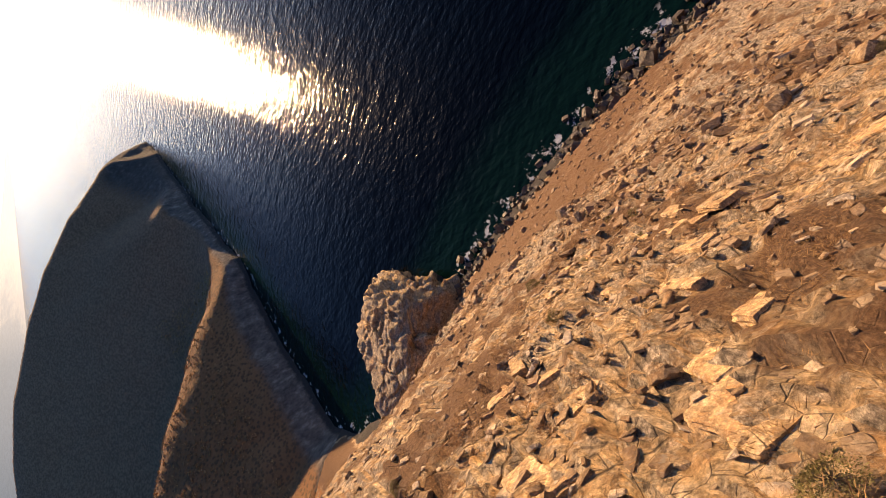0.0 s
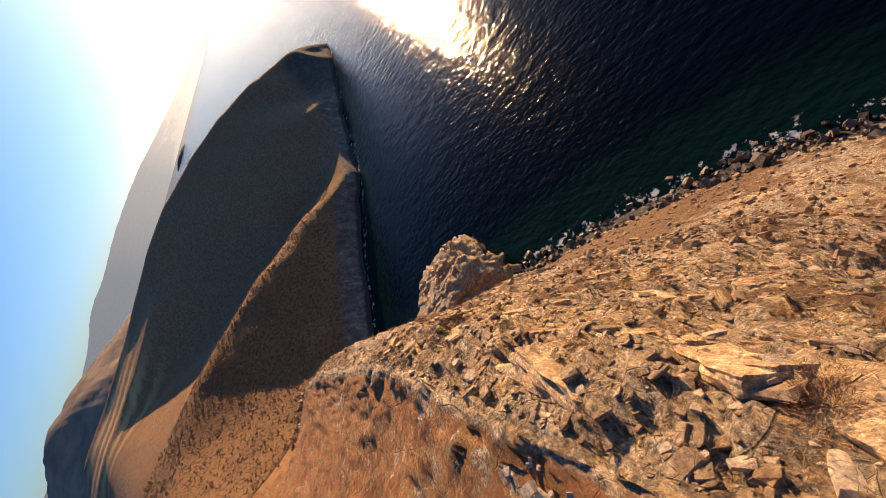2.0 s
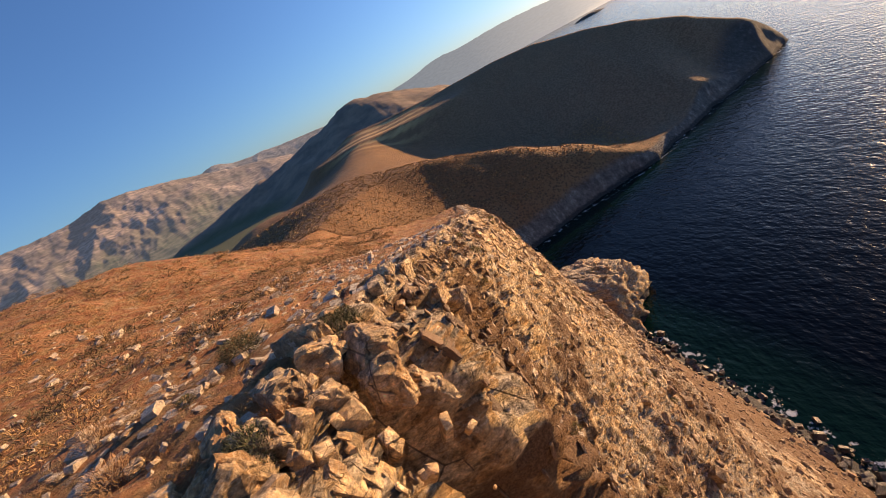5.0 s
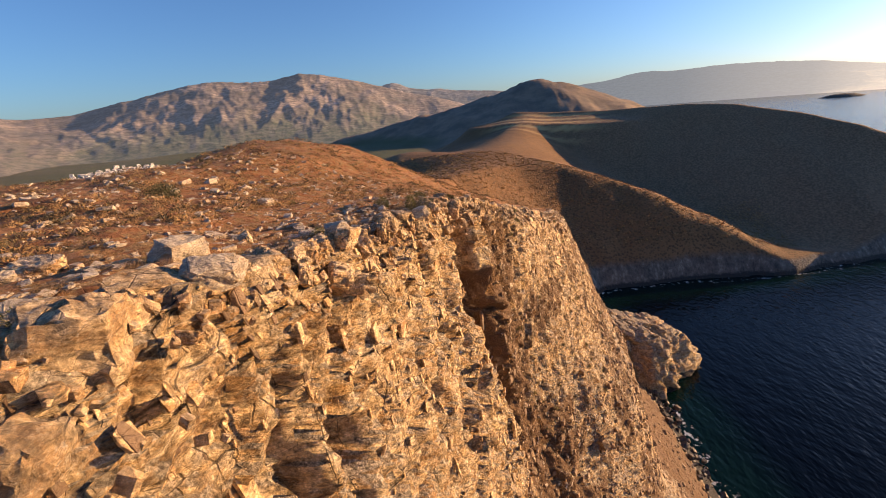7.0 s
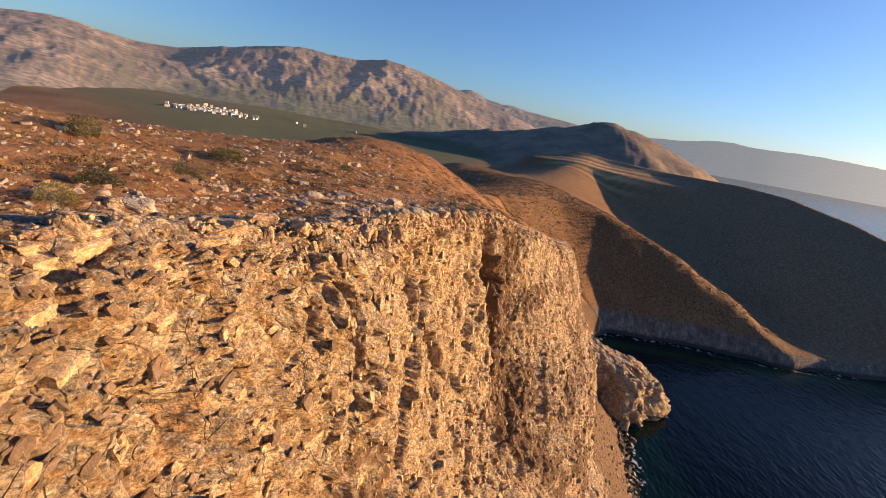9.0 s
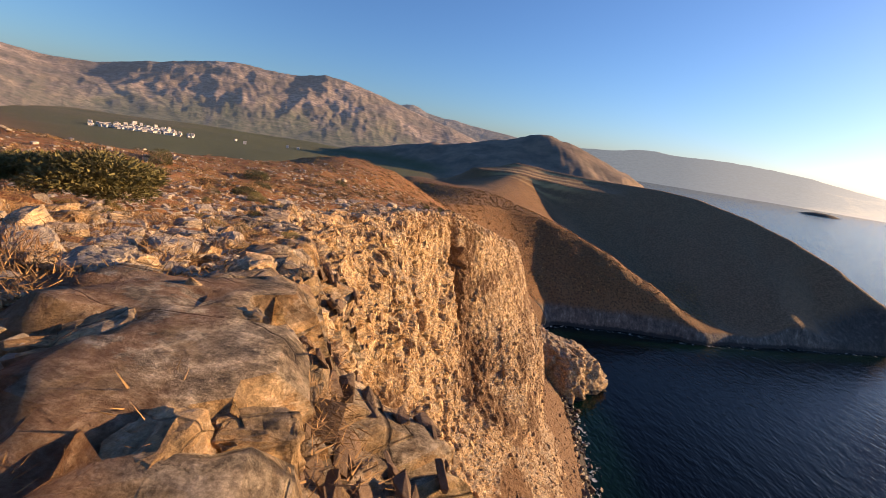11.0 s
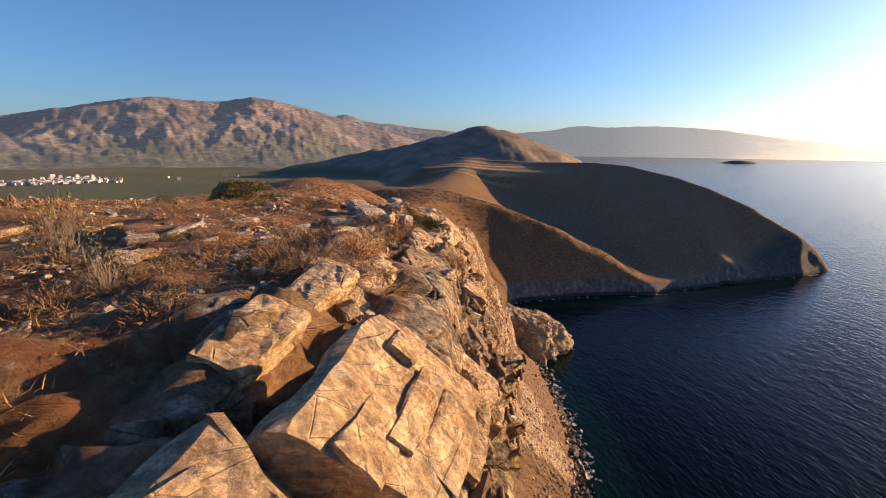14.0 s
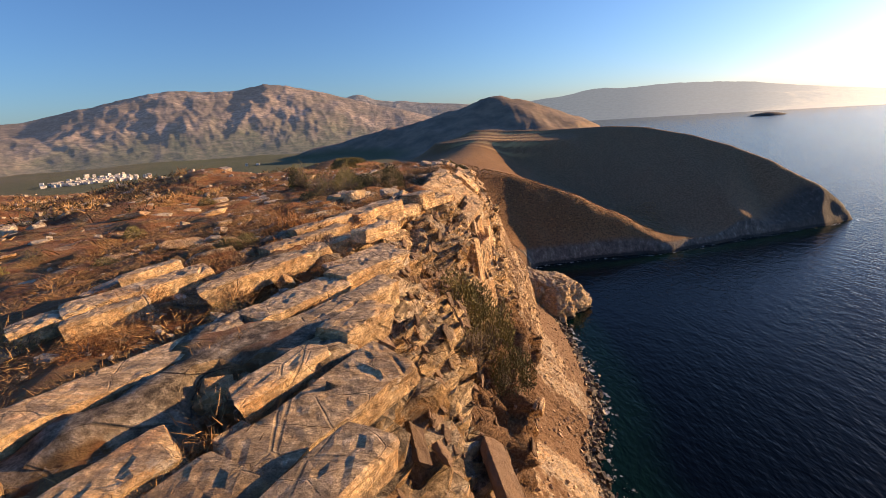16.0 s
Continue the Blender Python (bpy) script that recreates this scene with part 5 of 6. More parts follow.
NEAR_B = "boulders by the rim"
for x, y, sx, sy, sz, turn, tilt, label in (
    (0.54, 24.90, 0.49, 0.44, 0.41, 20, 10, "blond sunlit limestone block standing at the rim"),
    (0.61, 25.44, 0.44, 0.34, 0.41, 60, -8, "blond sunlit limestone block standing at the rim"),
    (0.93, 25.87, 0.37, 0.29, 0.41, 35, 12, "blond upright limestone block with open joints"),
    (1.36, 26.52, 0.37, 0.29, 0.39, 75, 9, "blond upright limestone block with open joints"),
    (-0.36, 25.94, 0.93, 0.57, 0.36, 15, 8, "low grey limestone ledge among dry scrub"),
    (-0.64, 26.95, 0.72, 0.57, 0.39, 40, 10, "pale rounded limestone boulder among dry scrub"),
    (-2.01, 29.31, 0.86, 0.64, 0.43, 65, 8, "pale rounded limestone boulder among dry scrub"),
    (-0.07, 21.36, 0.54, 0.26, 0.21, 40, 16, "white-edged tilted limestone slab on red soil"),
    (-0.14, 20.85, 0.36, 0.29, 0.24, 70, 10, "white-edged tilted limestone slab on red soil"),
    (1.29, 19.99, 0.43, 0.36, 0.36, 30, 8, "grey limestone boulder at the rim"),
    (1.61, 20.42, 0.44, 0.36, 0.36, 55, -10, "grey limestone boulder at the rim"),
    (0.11, 23.86, 0.82, 0.54, 0.36, 35, 18, "long tilted grey limestone boulder with lichen"),
    (0.61, 23.65, 0.26, 0.21, 0.32, 10, 8, "small upright grey limestone boulder"),
    (0.82, 23.90, 0.44, 0.39, 0.44, 60, 10, "white-faced limestone boulder beside a green bush"),
    (0.50, 23.26, 0.43, 0.32, 0.30, 80, -14, "lichen-covered limestone boulder on red soil"),
    (-0.64, 24.15, 0.79, 0.57, 0.21, 20, 6, "flat grey limestone slab lying on soil"),
    (-0.43, 23.65, 0.57, 0.43, 0.20, 50, -6, "flat grey limestone slab lying on soil"),
    (1.43, 23.47, 0.52, 0.29, 0.21, 5, 4, "flat-topped limestone block with a crack"),
    (-0.79, 27.38, 0.72, 0.50, 0.32, 15, 10, "pale limestone boulder among dry scrub"),
    (0.36, 27.88, 0.68, 0.50, 0.54, 70, 12, "angular grey limestone boulder by the rim"),
    (0.68, 28.24, 0.36, 0.29, 0.50, 20, 5, "upright white-stained limestone boulder"),
    (1.50, 27.59, 0.36, 0.32, 0.36, 40, 12, "angular limestone boulder at the rim"),
    (1.58, 28.59, 0.47, 0.36, 0.39, 90, -10, "angular limestone boulder at the rim"),
    (1.22, 27.95, 0.47, 0.36, 0.36, 15, 14, "angular limestone boulder at the rim"),
    (-2.79, 11.75, 0.93, 0.57, 0.43, 30, 8, "rounded grey limestone boulder near the rim"),
    (-1.43, 12.47, 0.93, 0.43, 0.54, 42, 12, "split grey limestone block standing by the rim"),
    (-2.36, 11.47, 0.93, 0.50, 0.50, 40, -8, "grey limestone block standing by the rim"),
    (-12.4, 60.0, 1.7, 1.3, 0.9, 30, 12, "large pale limestone boulder near the rim"),
    (-9.4, 64.6, 2.0, 1.2, 0.9, 50, 8, "large grey limestone boulder at the rim"),
    (-7.9, 82.6, 2.0, 1.4, 1.3, 75, 14, "large pale pointed limestone boulder"),
    (-13.0, 82.6, 2.2, 1.5, 0.9, 10, 6, "broad pale limestone boulder on the plateau"),
    (-4.7, 79.4, 1.6, 1.0, 0.9, 35, 20, "grey wedge-shaped limestone block at the rim"),
    (-5.7, 78.4, 2.2, 1.3, 0.7, 60, 16, "broad grey limestone slab at the rim"),
    (-6.6, 76.9, 1.9, 1.2, 0.6, 25, 18, "broad grey limestone slab at the rim"),
    (-3.4, 85.5, 1.3, 0.9, 1.1, 80, 15, "upright grey limestone block at the rim"),
    (-4.6, 88.0, 1.4, 1.0, 1.0, 15, -12, "upright grey limestone block at the rim"),
    (-2.6, 92.6, 1.4, 0.9, 0.7, 50, 10, "smooth tan limestone block by a bare bush"),
    (-1.6, 93.4, 1.1, 0.8, 0.8, 20, -10, "smooth tan limestone block by a bare bush"),
    (-3.6, 91.8, 1.8, 1.2, 0.5, 65, 5, "broad flat tan limestone slab"),
):
    fit = 1.15 if 20 < y < 27 else 1.0
    boulder(x, y, sx * fit, sy * fit, sz * (0.5 + 0.5 * fit), turn, tilt, label, NEAR_B)
rng = np.random.default_rng(21)
made = 0
while made < 160:
    y = rng.uniform(30, 106) if rng.random() < 0.35 else rng.uniform(58, 101)
    x = float(rim_x(y)) - 0.8 - abs(rng.normal(0, 7.5))
    size = min(rng.lognormal(-0.85, 0.45), 1.2) * (0.38 + 0.72 * float(smooth(np.array(y), 32, 62)))
    boulder(x, y, size * rng.uniform(0.9, 1.5), size * rng.uniform(0.7, 1.1), size * rng.uniform(0.4, 0.75), rng.uniform(0, 360), rng.normal(0, 10), "pale weathered limestone boulder among dry scrub", "boulders on the plateau", sink=0.32)
    made += 1
for _ in range(95):
    y = rng.uniform(26.5, 37)
    x = float(rim_x(y)) - 0.2 - abs(rng.normal(0, 3.0))
    size = rng.uniform(0.22, 0.6)
    boulder(x, y, size * rng.uniform(0.9, 1.5), size * rng.uniform(0.7, 1.0), size * rng.uniform(0.45, 0.8), rng.uniform(0, 360), rng.normal(0, 12), "grey-white angular limestone boulder by the rim", NEAR_B, sink=0.3)
for _ in range(110):
    y = rng.uniform(3, 24)
    x = float(rim_x(y)) - 3.0 - abs(rng.normal(0, 5.0))
    size = rng.uniform(0.25, 0.65)
    boulder(x, y, size * rng.uniform(1.1, 1.9), size * rng.uniform(0.6, 0.9), size * rng.uniform(0.22, 0.4), 56 + rng.normal(0, 15), rng.normal(0, 6), "flat pale limestone stone lying among dry scrub", "flat stones on the plateau", sink=0.3, name="flat_stone")


def build_stones():
    rng = np.random.default_rng(31)
    spots = []
    for _ in range(8500):
        y = rng.uniform(-4, 125)
        x = float(rim_x(y)) - 0.5 - abs(rng.normal(0, 1)) * rng.choice([5, 14, 30])
        size = min(rng.lognormal(-1.75, 0.5), 0.6) * (1 + 0.6 * float(smooth(np.array(float(rim_x(y)) - x), 8, 30)))
        inland = float(rim_x(y)) - x
        size *= 1 - 0.62 * float(1 - smooth(np.array(y), 30, 42)) * float(1 - smooth(np.array(inland), 6, 14))
        if inland < 2.4 and 10 < y < 18 or (inland < 1.6 and 20 < y < 25 and rng.random() < 0.5):
            continue
        spots.append(((x, y, size), rng.uniform(0, 6.28), size))
    for _ in range(2600):
        y = rng.uniform(19, 48)
        x = float(rim_x(y)) - 0.7 - abs(rng.normal(0, 5.0))
        size = min(rng.lognormal(-2.35, 0.5), 0.3) * (0.8 if y < 26 else 1.2)
        spots.append(((x, y, size), rng.uniform(0, 6.28), size))
    z = plateau_z(np.array([s[0][0] for s in spots]), np.array([s[0][1] for s in spots]))
    rows = [((s[0][0], s[0][1], zz + s[2] * 0.12), turn_array((rng.normal(0, 0.25), rng.normal(0, 0.25), 1), s[1]), s[2] * np.array([rng.uniform(0.9, 1.6), rng.uniform(0.7, 1.1), rng.uniform(0.35, 0.7)])) for s, zz in zip(spots, z)]
    broken = []
    for _ in range(1500):
        y = rng.uniform(-3, 46) if rng.random() < 0.7 else rng.uniform(20, 34)
        x = float(rim_x(y)) + 0.1 - abs(rng.normal(0, 1)) * rng.choice([1.2, 3.0, 6.0])
        size = min(rng.lognormal(-2.3, 0.5), 0.26) * (0.7 if 18 < y < 27 else 1.0)
        if float(rim_x(y)) - x < 2.2 and 11 < y < 18:
            continue
        broken.append((x, y, size))
    high = plateau_z(np.array([min(b[0], float(rim_x(b[1])) - 0.03) for b in broken]), np.array([b[1] for b in broken]))
    spread = [((x, y, zz + size * 0.1), turn_array((rng.normal(0.05, 0.22), rng.normal(0, 0.22), 1), rng.uniform(0, 6.28)), size * np.array([rng.uniform(0.9, 1.8), rng.uniform(0.7, 1.1), rng.uniform(0.35, 0.8)])) for (x, y, size), zz in zip(broken, high)]
    scatter("broken_rock", BLOCKS, spread, M_STONE, "angular grey limestone rubble lying between boulders and scrub", "rubble", 14)
    scatter("scattered_stones", PEBBLES, rows, M_STONE, "pale limestone stones strewn over red soil", "stones", 4)


build_stones()


# ---- scrub ----
def make_leaf(name, a, b, dry=False):
    m, nt, bsdf, geo = material(name)
    info = nt.nodes.new("ShaderNodeObjectInfo")
    r = maths(nt, "ADD", maths(nt, "MULTIPLY", geo.outputs["Random Per Island"], 0.65), maths(nt, "MULTIPLY", info.outputs["Random"], 0.35))
    nt.links.new(mixed(nt, r, a, b), bsdf.inputs["Base Color"])
    bsdf.inputs["Roughness"].default_value = 0.85
    return m


M_DRY = make_leaf("dry_cushion_twigs", (0.17, 0.085, 0.036), (0.44, 0.25, 0.11))
M_RUST = make_leaf("rust_dry_twigs", (0.20, 0.075, 0.022), (0.40, 0.19, 0.06))
M_GREEN = make_leaf("dusty_green_leaves", (0.10, 0.088, 0.026), (0.27, 0.225, 0.08))
M_DARK = make_leaf("dark_evergreen_leaves", (0.040, 0.045, 0.016), (0.12, 0.112, 0.042))
M_TWIG = make_leaf("grey_bare_twigs", (0.10, 0.075, 0.055), (0.23, 0.18, 0.14))
M_OLIVE = make_leaf("olive_brown_phrygana", (0.045, 0.034, 0.015), (0.15, 0.105, 0.045))
M_SCRUB = make_leaf("brown_phrygana", (0.11, 0.06, 0.025), (0.56, 0.325, 0.13))


def leaves(rng, n, leaf, flat=0.8, inner=0.45, wide=0.42, lump=0.25):
    """Small blades over a cushion of unit radius: uneven, with gaps."""
    heads = rng.normal(size=(9, 3))
    heads /= np.linalg.norm(heads, axis=1, keepdims=True)
    heads[:, 2] = np.abs(heads[:, 2])
    d = rng.normal(size=(n, 3))
    d[:, 2] = np.abs(d[:, 2]) * 0.9 + 0.02
    d /= np.linalg.norm(d, axis=1, keepdims=True)
    near = (d @ heads.T).max(1)
    rad = (inner + (1 - inner) * rng.random(n) ** 0.6) * (1 - lump + lump * 2.2 * np.clip(near - 0.45, 0, 1))
    c = d * rad[:, None] * np.array([1, 1, flat])
    out = d + rng.normal(0, 0.55, (n, 3))
    out /= np.linalg.norm(out, axis=1, keepdims=True)
    side = np.cross(out, rng.normal(size=(n, 3)))
    side /= np.linalg.norm(side, axis=1, keepdims=True) + 1e-9
    ln = leaf * rng.uniform(0.6, 1.4, (n, 1))
    v = np.stack([c - side * ln * wide * 0.5, c + side * ln * wide * 0.5, c + out * ln], 1).reshape(-1, 3)
    return v, np.arange(3 * n).reshape(n, 3)


def sticks(rng, n, thick, flat=0.8, reach=0.95, bend=0.25):
    vs, fs, b = [], [], 0
    for _ in range(n):
        d = rng.normal(size=3)
        d[2] = abs(d[2]) + 0.25
        d /= np.linalg.norm(d)
        tip = d * reach * rng.uniform(0.6, 1.05) * np.array([1, 1, flat])
        mid = tip * 0.5 + rng.normal(0, bend * 0.3, 3)
        rings = []
        for q, w in ((np.zeros(3), thick), (mid, thick * 0.65), (tip, thick * 0.15)):
            for a in (0, 2.1, 4.2):
                vs.append(q + w * np.array([math.cos(a), math.sin(a), 0.0]))
        for k in (0, 3):
            for a in range(3):
                i, j = b + k + a, b + k + (a + 1) % 3
                fs += [(i, j, j + 3), (i, j + 3, i + 3)]
        b += 9
    return np.array(vs), np.array(fs)


VEG = np.random.default_rng(41)
KINDS = {
    "dry": [(mesh_of("foliage", *leaves(VEG, 900, 0.17, 0.75, 0.35, 0.12), M_DRY), mesh_of("branchwork", *sticks(VEG, 46, 0.018, 0.75), M_TWIG)) for _ in range(4)],
    "rust": [(mesh_of("foliage", *leaves(VEG, 900, 0.16, 0.7, 0.3, 0.13), M_RUST), mesh_of("branchwork", *sticks(VEG, 30, 0.018, 0.7), M_TWIG)) for _ in range(3)],
    "green": [(mesh_of("foliage", *leaves(VEG, 3600, 0.065, 0.85, 0.45, 0.5, 0.45), M_GREEN), mesh_of("branchwork", *sticks(VEG, 40, 0.022, 0.85), M_TWIG)) for _ in range(4)],
    "dark": [(mesh_of("foliage", *leaves(VEG, 3800, 0.065, 0.9, 0.45, 0.5, 0.45), M_DARK), mesh_of("branchwork", *sticks(VEG, 36, 0.022, 0.9), M_TWIG)) for _ in range(3)],
    "bare": [(mesh_of("foliage", *leaves(VEG, 700, 0.07, 1.0, 0.5, 0.4, 0.4), M_GREEN), mesh_of("branchwork", *sticks(VEG, 85, 0.022, 1.0, 1.0, 0.5), M_TWIG)) for _ in range(2)],
}
WORDS = {
    "dry": ("dry brown cushion shrub on stony red soil", "shrub", "shrubs"),
    "rust": ("rust-coloured dead cushion shrub on stony soil", "shrub", "shrubs"),
    "green": ("dusty green leafy bush among limestone rocks", "bush", "bushes"),
    "dark": ("dark evergreen bush among limestone rocks", "bush", "bushes"),
    "bare": ("half-bare grey bush with tangled branches by rocks", "bush", "bushes"),
}
SHRUBS = [0]


def shrub(kind, x, y, width, height, z=None, label=""):
    k = SHRUBS[0]
    SHRUBS[0] += 1
    foliage, twigs = KINDS[kind][k % len(KINDS[kind])]
    words, category, group = WORDS[kind]
    ob = new(category, None)
    z = top_z(x, y) if z is None else z
    ob.matrix_basis = Matrix.Translation((x, y, z - 0.03)) @ Matrix.Rotation(k * 2.4, 4, "Z") @ Matrix.Diagonal((width / 2, width / 2 * (0.85 + 0.3 * ((k * 37 % 11) / 11)), height, 1))
    part("foliage", foliage, ob)
    part("branchwork", twigs, ob, "grey bare twigs")
    return tagged(ob, label or words, category, group)


for row in (
    ("green", 1.22, 24.72, 0.57, 0.44), ("green", 1.47, 24.87, 0.50, 0.39), ("dark", 0.97, 24.72, 0.39, 0.32), ("dry", 1.00, 20.57, 0.57, 0.36), ("dry", 0.50, 22.07, 0.72, 0.39), ("rust", -0.36, 21.64, 0.64, 0.36), ("dry", 1.79, 21.50, 0.64, 0.43), ("dry", -0.86, 21.50, 0.72, 0.36), ("dry", -1.58, 22.50, 0.79, 0.43), ("rust", 0.07, 20.21, 0.57, 0.32), ("rust", -1.43, 7.17, 0.64, 0.39), ("rust", -2.94, 7.67, 0.93, 0.57), ("rust", -2.44, 11.61, 0.72, 0.39), ("dry", -5.02, 10.75, 0.86, 0.43), ("rust", -2.15, 9.89, 0.64, 0.36), ("bare", -4.51, 20.85, 1.15, 1.15), ("bare", -2.44, 18.85, 0.72, 0.64), ("bare", -4.80, 16.63, 1.07, 0.93), ("dry", -3.87, 9.17, 0.79, 0.39), ("dry", -3.30, 5.88, 0.72, 0.36), ("dry", 1.47, 23.86, 0.36, 0.25), ("dry", 1.15, 23.00, 0.36, 0.26), ("dry", 0.32, 23.29, 0.39, 0.25),
    ("dry", 0.97, 22.65, 0.36, 0.23), ("rust", 1.07, 24.37, 0.29, 0.18), ("rust", -2.01, 6.09, 0.79, 0.43), ("dry", -1.72, 3.15, 0.54, 0.36), ("rust", -0.72, 2.87, 0.36, 0.29), ("dry", -2.44, 4.44, 0.57, 0.36),
    ("green", 0.72, 25.25, 0.62, 0.42), ("dark", 0.95, 25.05, 0.5, 0.4), ("dark", 1.5, 24.8, 0.65, 0.55), ("dry", 0.9, 23.6, 0.42, 0.3), ("dry", 0.2, 22.9, 0.55, 0.32), ("rust", -0.4, 23.6, 0.6, 0.3), ("dry", 0.5, 21.2, 0.6, 0.34), ("dry", 1.2, 20.6, 0.5, 0.36), ("rust", -0.6, 21.4, 0.7, 0.36), ("dry", 0.2, 19.7, 0.55, 0.34), ("rust", -0.9, 19.6, 0.6, 0.34), ("dry", -1.8, 20.6, 0.8, 0.4), ("dry", 1.0, 27.6, 0.5, 0.3), ("rust", 0.2, 27.2, 0.55, 0.3), ("dry", -0.5, 28.4, 0.6, 0.32), ("rust", -0.2, 26.6, 0.5, 0.28), ("dry", 1.3, 28.9, 0.4, 0.28),
    ("rust", -2.2, 7.2, 0.95, 0.5), ("rust", -2.7, 7.9, 0.85, 0.5), ("dry", -1.9, 6.5, 0.5, 0.4), ("rust", -1.5, 5.2, 0.4, 0.3), ("dry", -2.9, 5.6, 0.6, 0.36), ("rust", -2.4, 9.2, 0.7, 0.4), ("dry", -3.4, 4.3, 0.7, 0.4), ("rust", -1.3, 3.9, 0.36, 0.28), ("dry", -2.1, 3.4, 0.42, 0.28),
    ("bare", -4.6, 17.4, 1.3, 1.0), ("bare", -3.6, 16.4, 1.2, 0.9), ("dark", -2.9, 17.3, 1.1, 0.7), ("green", -4.0, 18.3, 1.3, 0.9), ("bare", -2.4, 15.4, 0.9, 0.6), ("rust", -2.6, 7.6, 1.1, 0.6), ("rust", -3.1, 8.3, 1.2, 0.6), ("rust", -2.2, 7.0, 0.8, 0.5), ("dark", -1.72, 15.77, 0.97, 0.97), ("bare", -5.80, 17.77, 1.15, 1.22), ("dark", -5.95, 17.92, 0.79, 1.07), ("bare", -3.58, 13.90, 1.29, 0.64), ("bare", -3.01, 14.55, 1.15, 0.64), ("dark", -4.23, 13.62, 0.72, 0.50),
    ("dry", -0.64, 19.49, 0.79, 0.43), ("dark", -2.79, 15.69, 1.07, 0.72), ("green", -3.08, 15.19, 0.86, 0.64), ("bare", -1.8, 94.6, 1.3, 1.5), ("green", -2.3, 95.0, 1.0, 1.3), ("rust", -3.2, 94.6, 1.0, 0.9),
    ("dark", -1.6, 98.8, 0.8, 0.6), ("dark", -0.4, 102.0, 0.9, 0.7), ("green", -4.8, 98.6, 1.4, 0.8), ("dark", -35.8, 76.5, 3.4, 2.0), ("dark", -28.2, 85.4, 3.6, 1.9), ("dark", -20.0, 98.0, 2.2, 1.3),
    ("green", -13.5, 57.5, 1.8, 1.0), ("dark", -17.0, 62.0, 2.2, 1.2), ("dark", -20.0, 71.0, 2.6, 1.4), ("rust", 0.21, 10.75, 0.43, 0.36), ("rust", 0.29, 14.69, 0.50, 0.36), ("rust", -0.93, 13.04, 0.64, 0.36),
):
    shrub(*row)
for x, y, z, w, h, kind in ((0.15, 7.9, 96.1, 1.15, 1.1, "green"), (0.95, 8.1, 95.2, 1.25, 1.25, "green"), (0.6, 8.7, 95.7, 1.0, 1.0, "dark"), (0.4, 7.1, 95.7, 1.0, 0.7, "bare"), (-0.1, 7.0, 96.2, 0.8, 0.5, "bare"), (1.25, 7.4, 94.7, 1.0, 0.95, "dark"), (0.75, 7.6, 95.2, 0.9, 0.8, "bare")):
    shrub(kind, x, y, w, h, z, "grey-green bush growing on a cliff ledge")
for x, y, z, w, h in ((0.3, 13.75, 97.45, 0.5, 0.34), (1.15, 15.2, 97.0, 0.4, 0.3), (1.3, 13.0, 96.3, 0.45, 0.35), (1.9, 22.6, 96.7, 0.5, 0.4), (2.1, 24.4, 96.2, 0.5, 0.4), (1.6, 17.8, 96.8, 0.5, 0.35)):
    shrub("rust", x, y, w, h, z, "rust-brown dry shrub growing from a rock crack")


def small_tree(x, y, width, height, seed):
    """Short leaning trunk with forked limbs and a crown of leaf clumps with gaps."""
    rng = np.random.default_rng(seed)
    vs, fs = [], []

    def limb(a, b, r0, r1):
        n = len(vs)
        ax = np.subtract(b, a)
        u = np.cross(ax, (0.3, 0.9, 0.1))
        u /= np.linalg.norm(u)
        w = np.cross(ax, u)
        w /= np.linalg.norm(w)
        for q, r in ((a, r0), (b, r1)):
            for k in range(6):
                t = k * math.pi / 3
                vs.append(np.asarray(q) + r * (math.cos(t) * u + math.sin(t) * w))
        for k in range(6):
            fs.append((n + k, n + (k + 1) % 6, n + 6 + (k + 1) % 6, n + 6 + k))
    fork = np.array([0.1 * width, 0, 0.32 * height])
    limb((0, 0, -0.1), fork, 0.08, 0.06)
    lv, lf, base = [], [], 0
    for k in range(9):
        a = k * 0.7 + rng.uniform(-0.2, 0.2)
        tip = np.array([math.cos(a) * width * rng.uniform(0.15, 0.42), math.sin(a) * width * rng.uniform(0.15, 0.42), height * rng.uniform(0.38, 0.85)])
        mid = (fork + tip) / 2 + rng.normal(0, 0.06, 3)
        limb(fork, mid, 0.055, 0.04)
        limb(mid, tip, 0.04, 0.012)
        v, f = leaves(rng, 2200, 0.13, 0.75, 0.25, 0.42, 0.45)
        lv.append(v * rng.uniform(0.24, 0.36) * width * np.array([1, 1, 0.8]) + tip - np.array([0, 0, 0.06 * height]))
        lf.append(f + base)
        base += len(v)
    ob = new("tree", None)
    ob.matrix_basis = Matrix.Translation((x, y, top_z(x, y)))
    part("trunk", mesh_of("trunk", vs, fs, M_TWIG), ob, "grey twisted trunk with forked limbs")
    part("crown", mesh_of("crown", np.concatenate(lv), np.concatenate(lf), M_GREEN), ob)
    return tagged(ob, "low olive-green tree on the stony plateau", "tree", "trees on the plateau")


small_tree(-7.2, 33.6, 2.4, 1.45, 1)
small_tree(-6.9, 37.4, 2.6, 1.4, 2)
small_tree(-8.6, 37.4, 2.0, 1.5, 3)

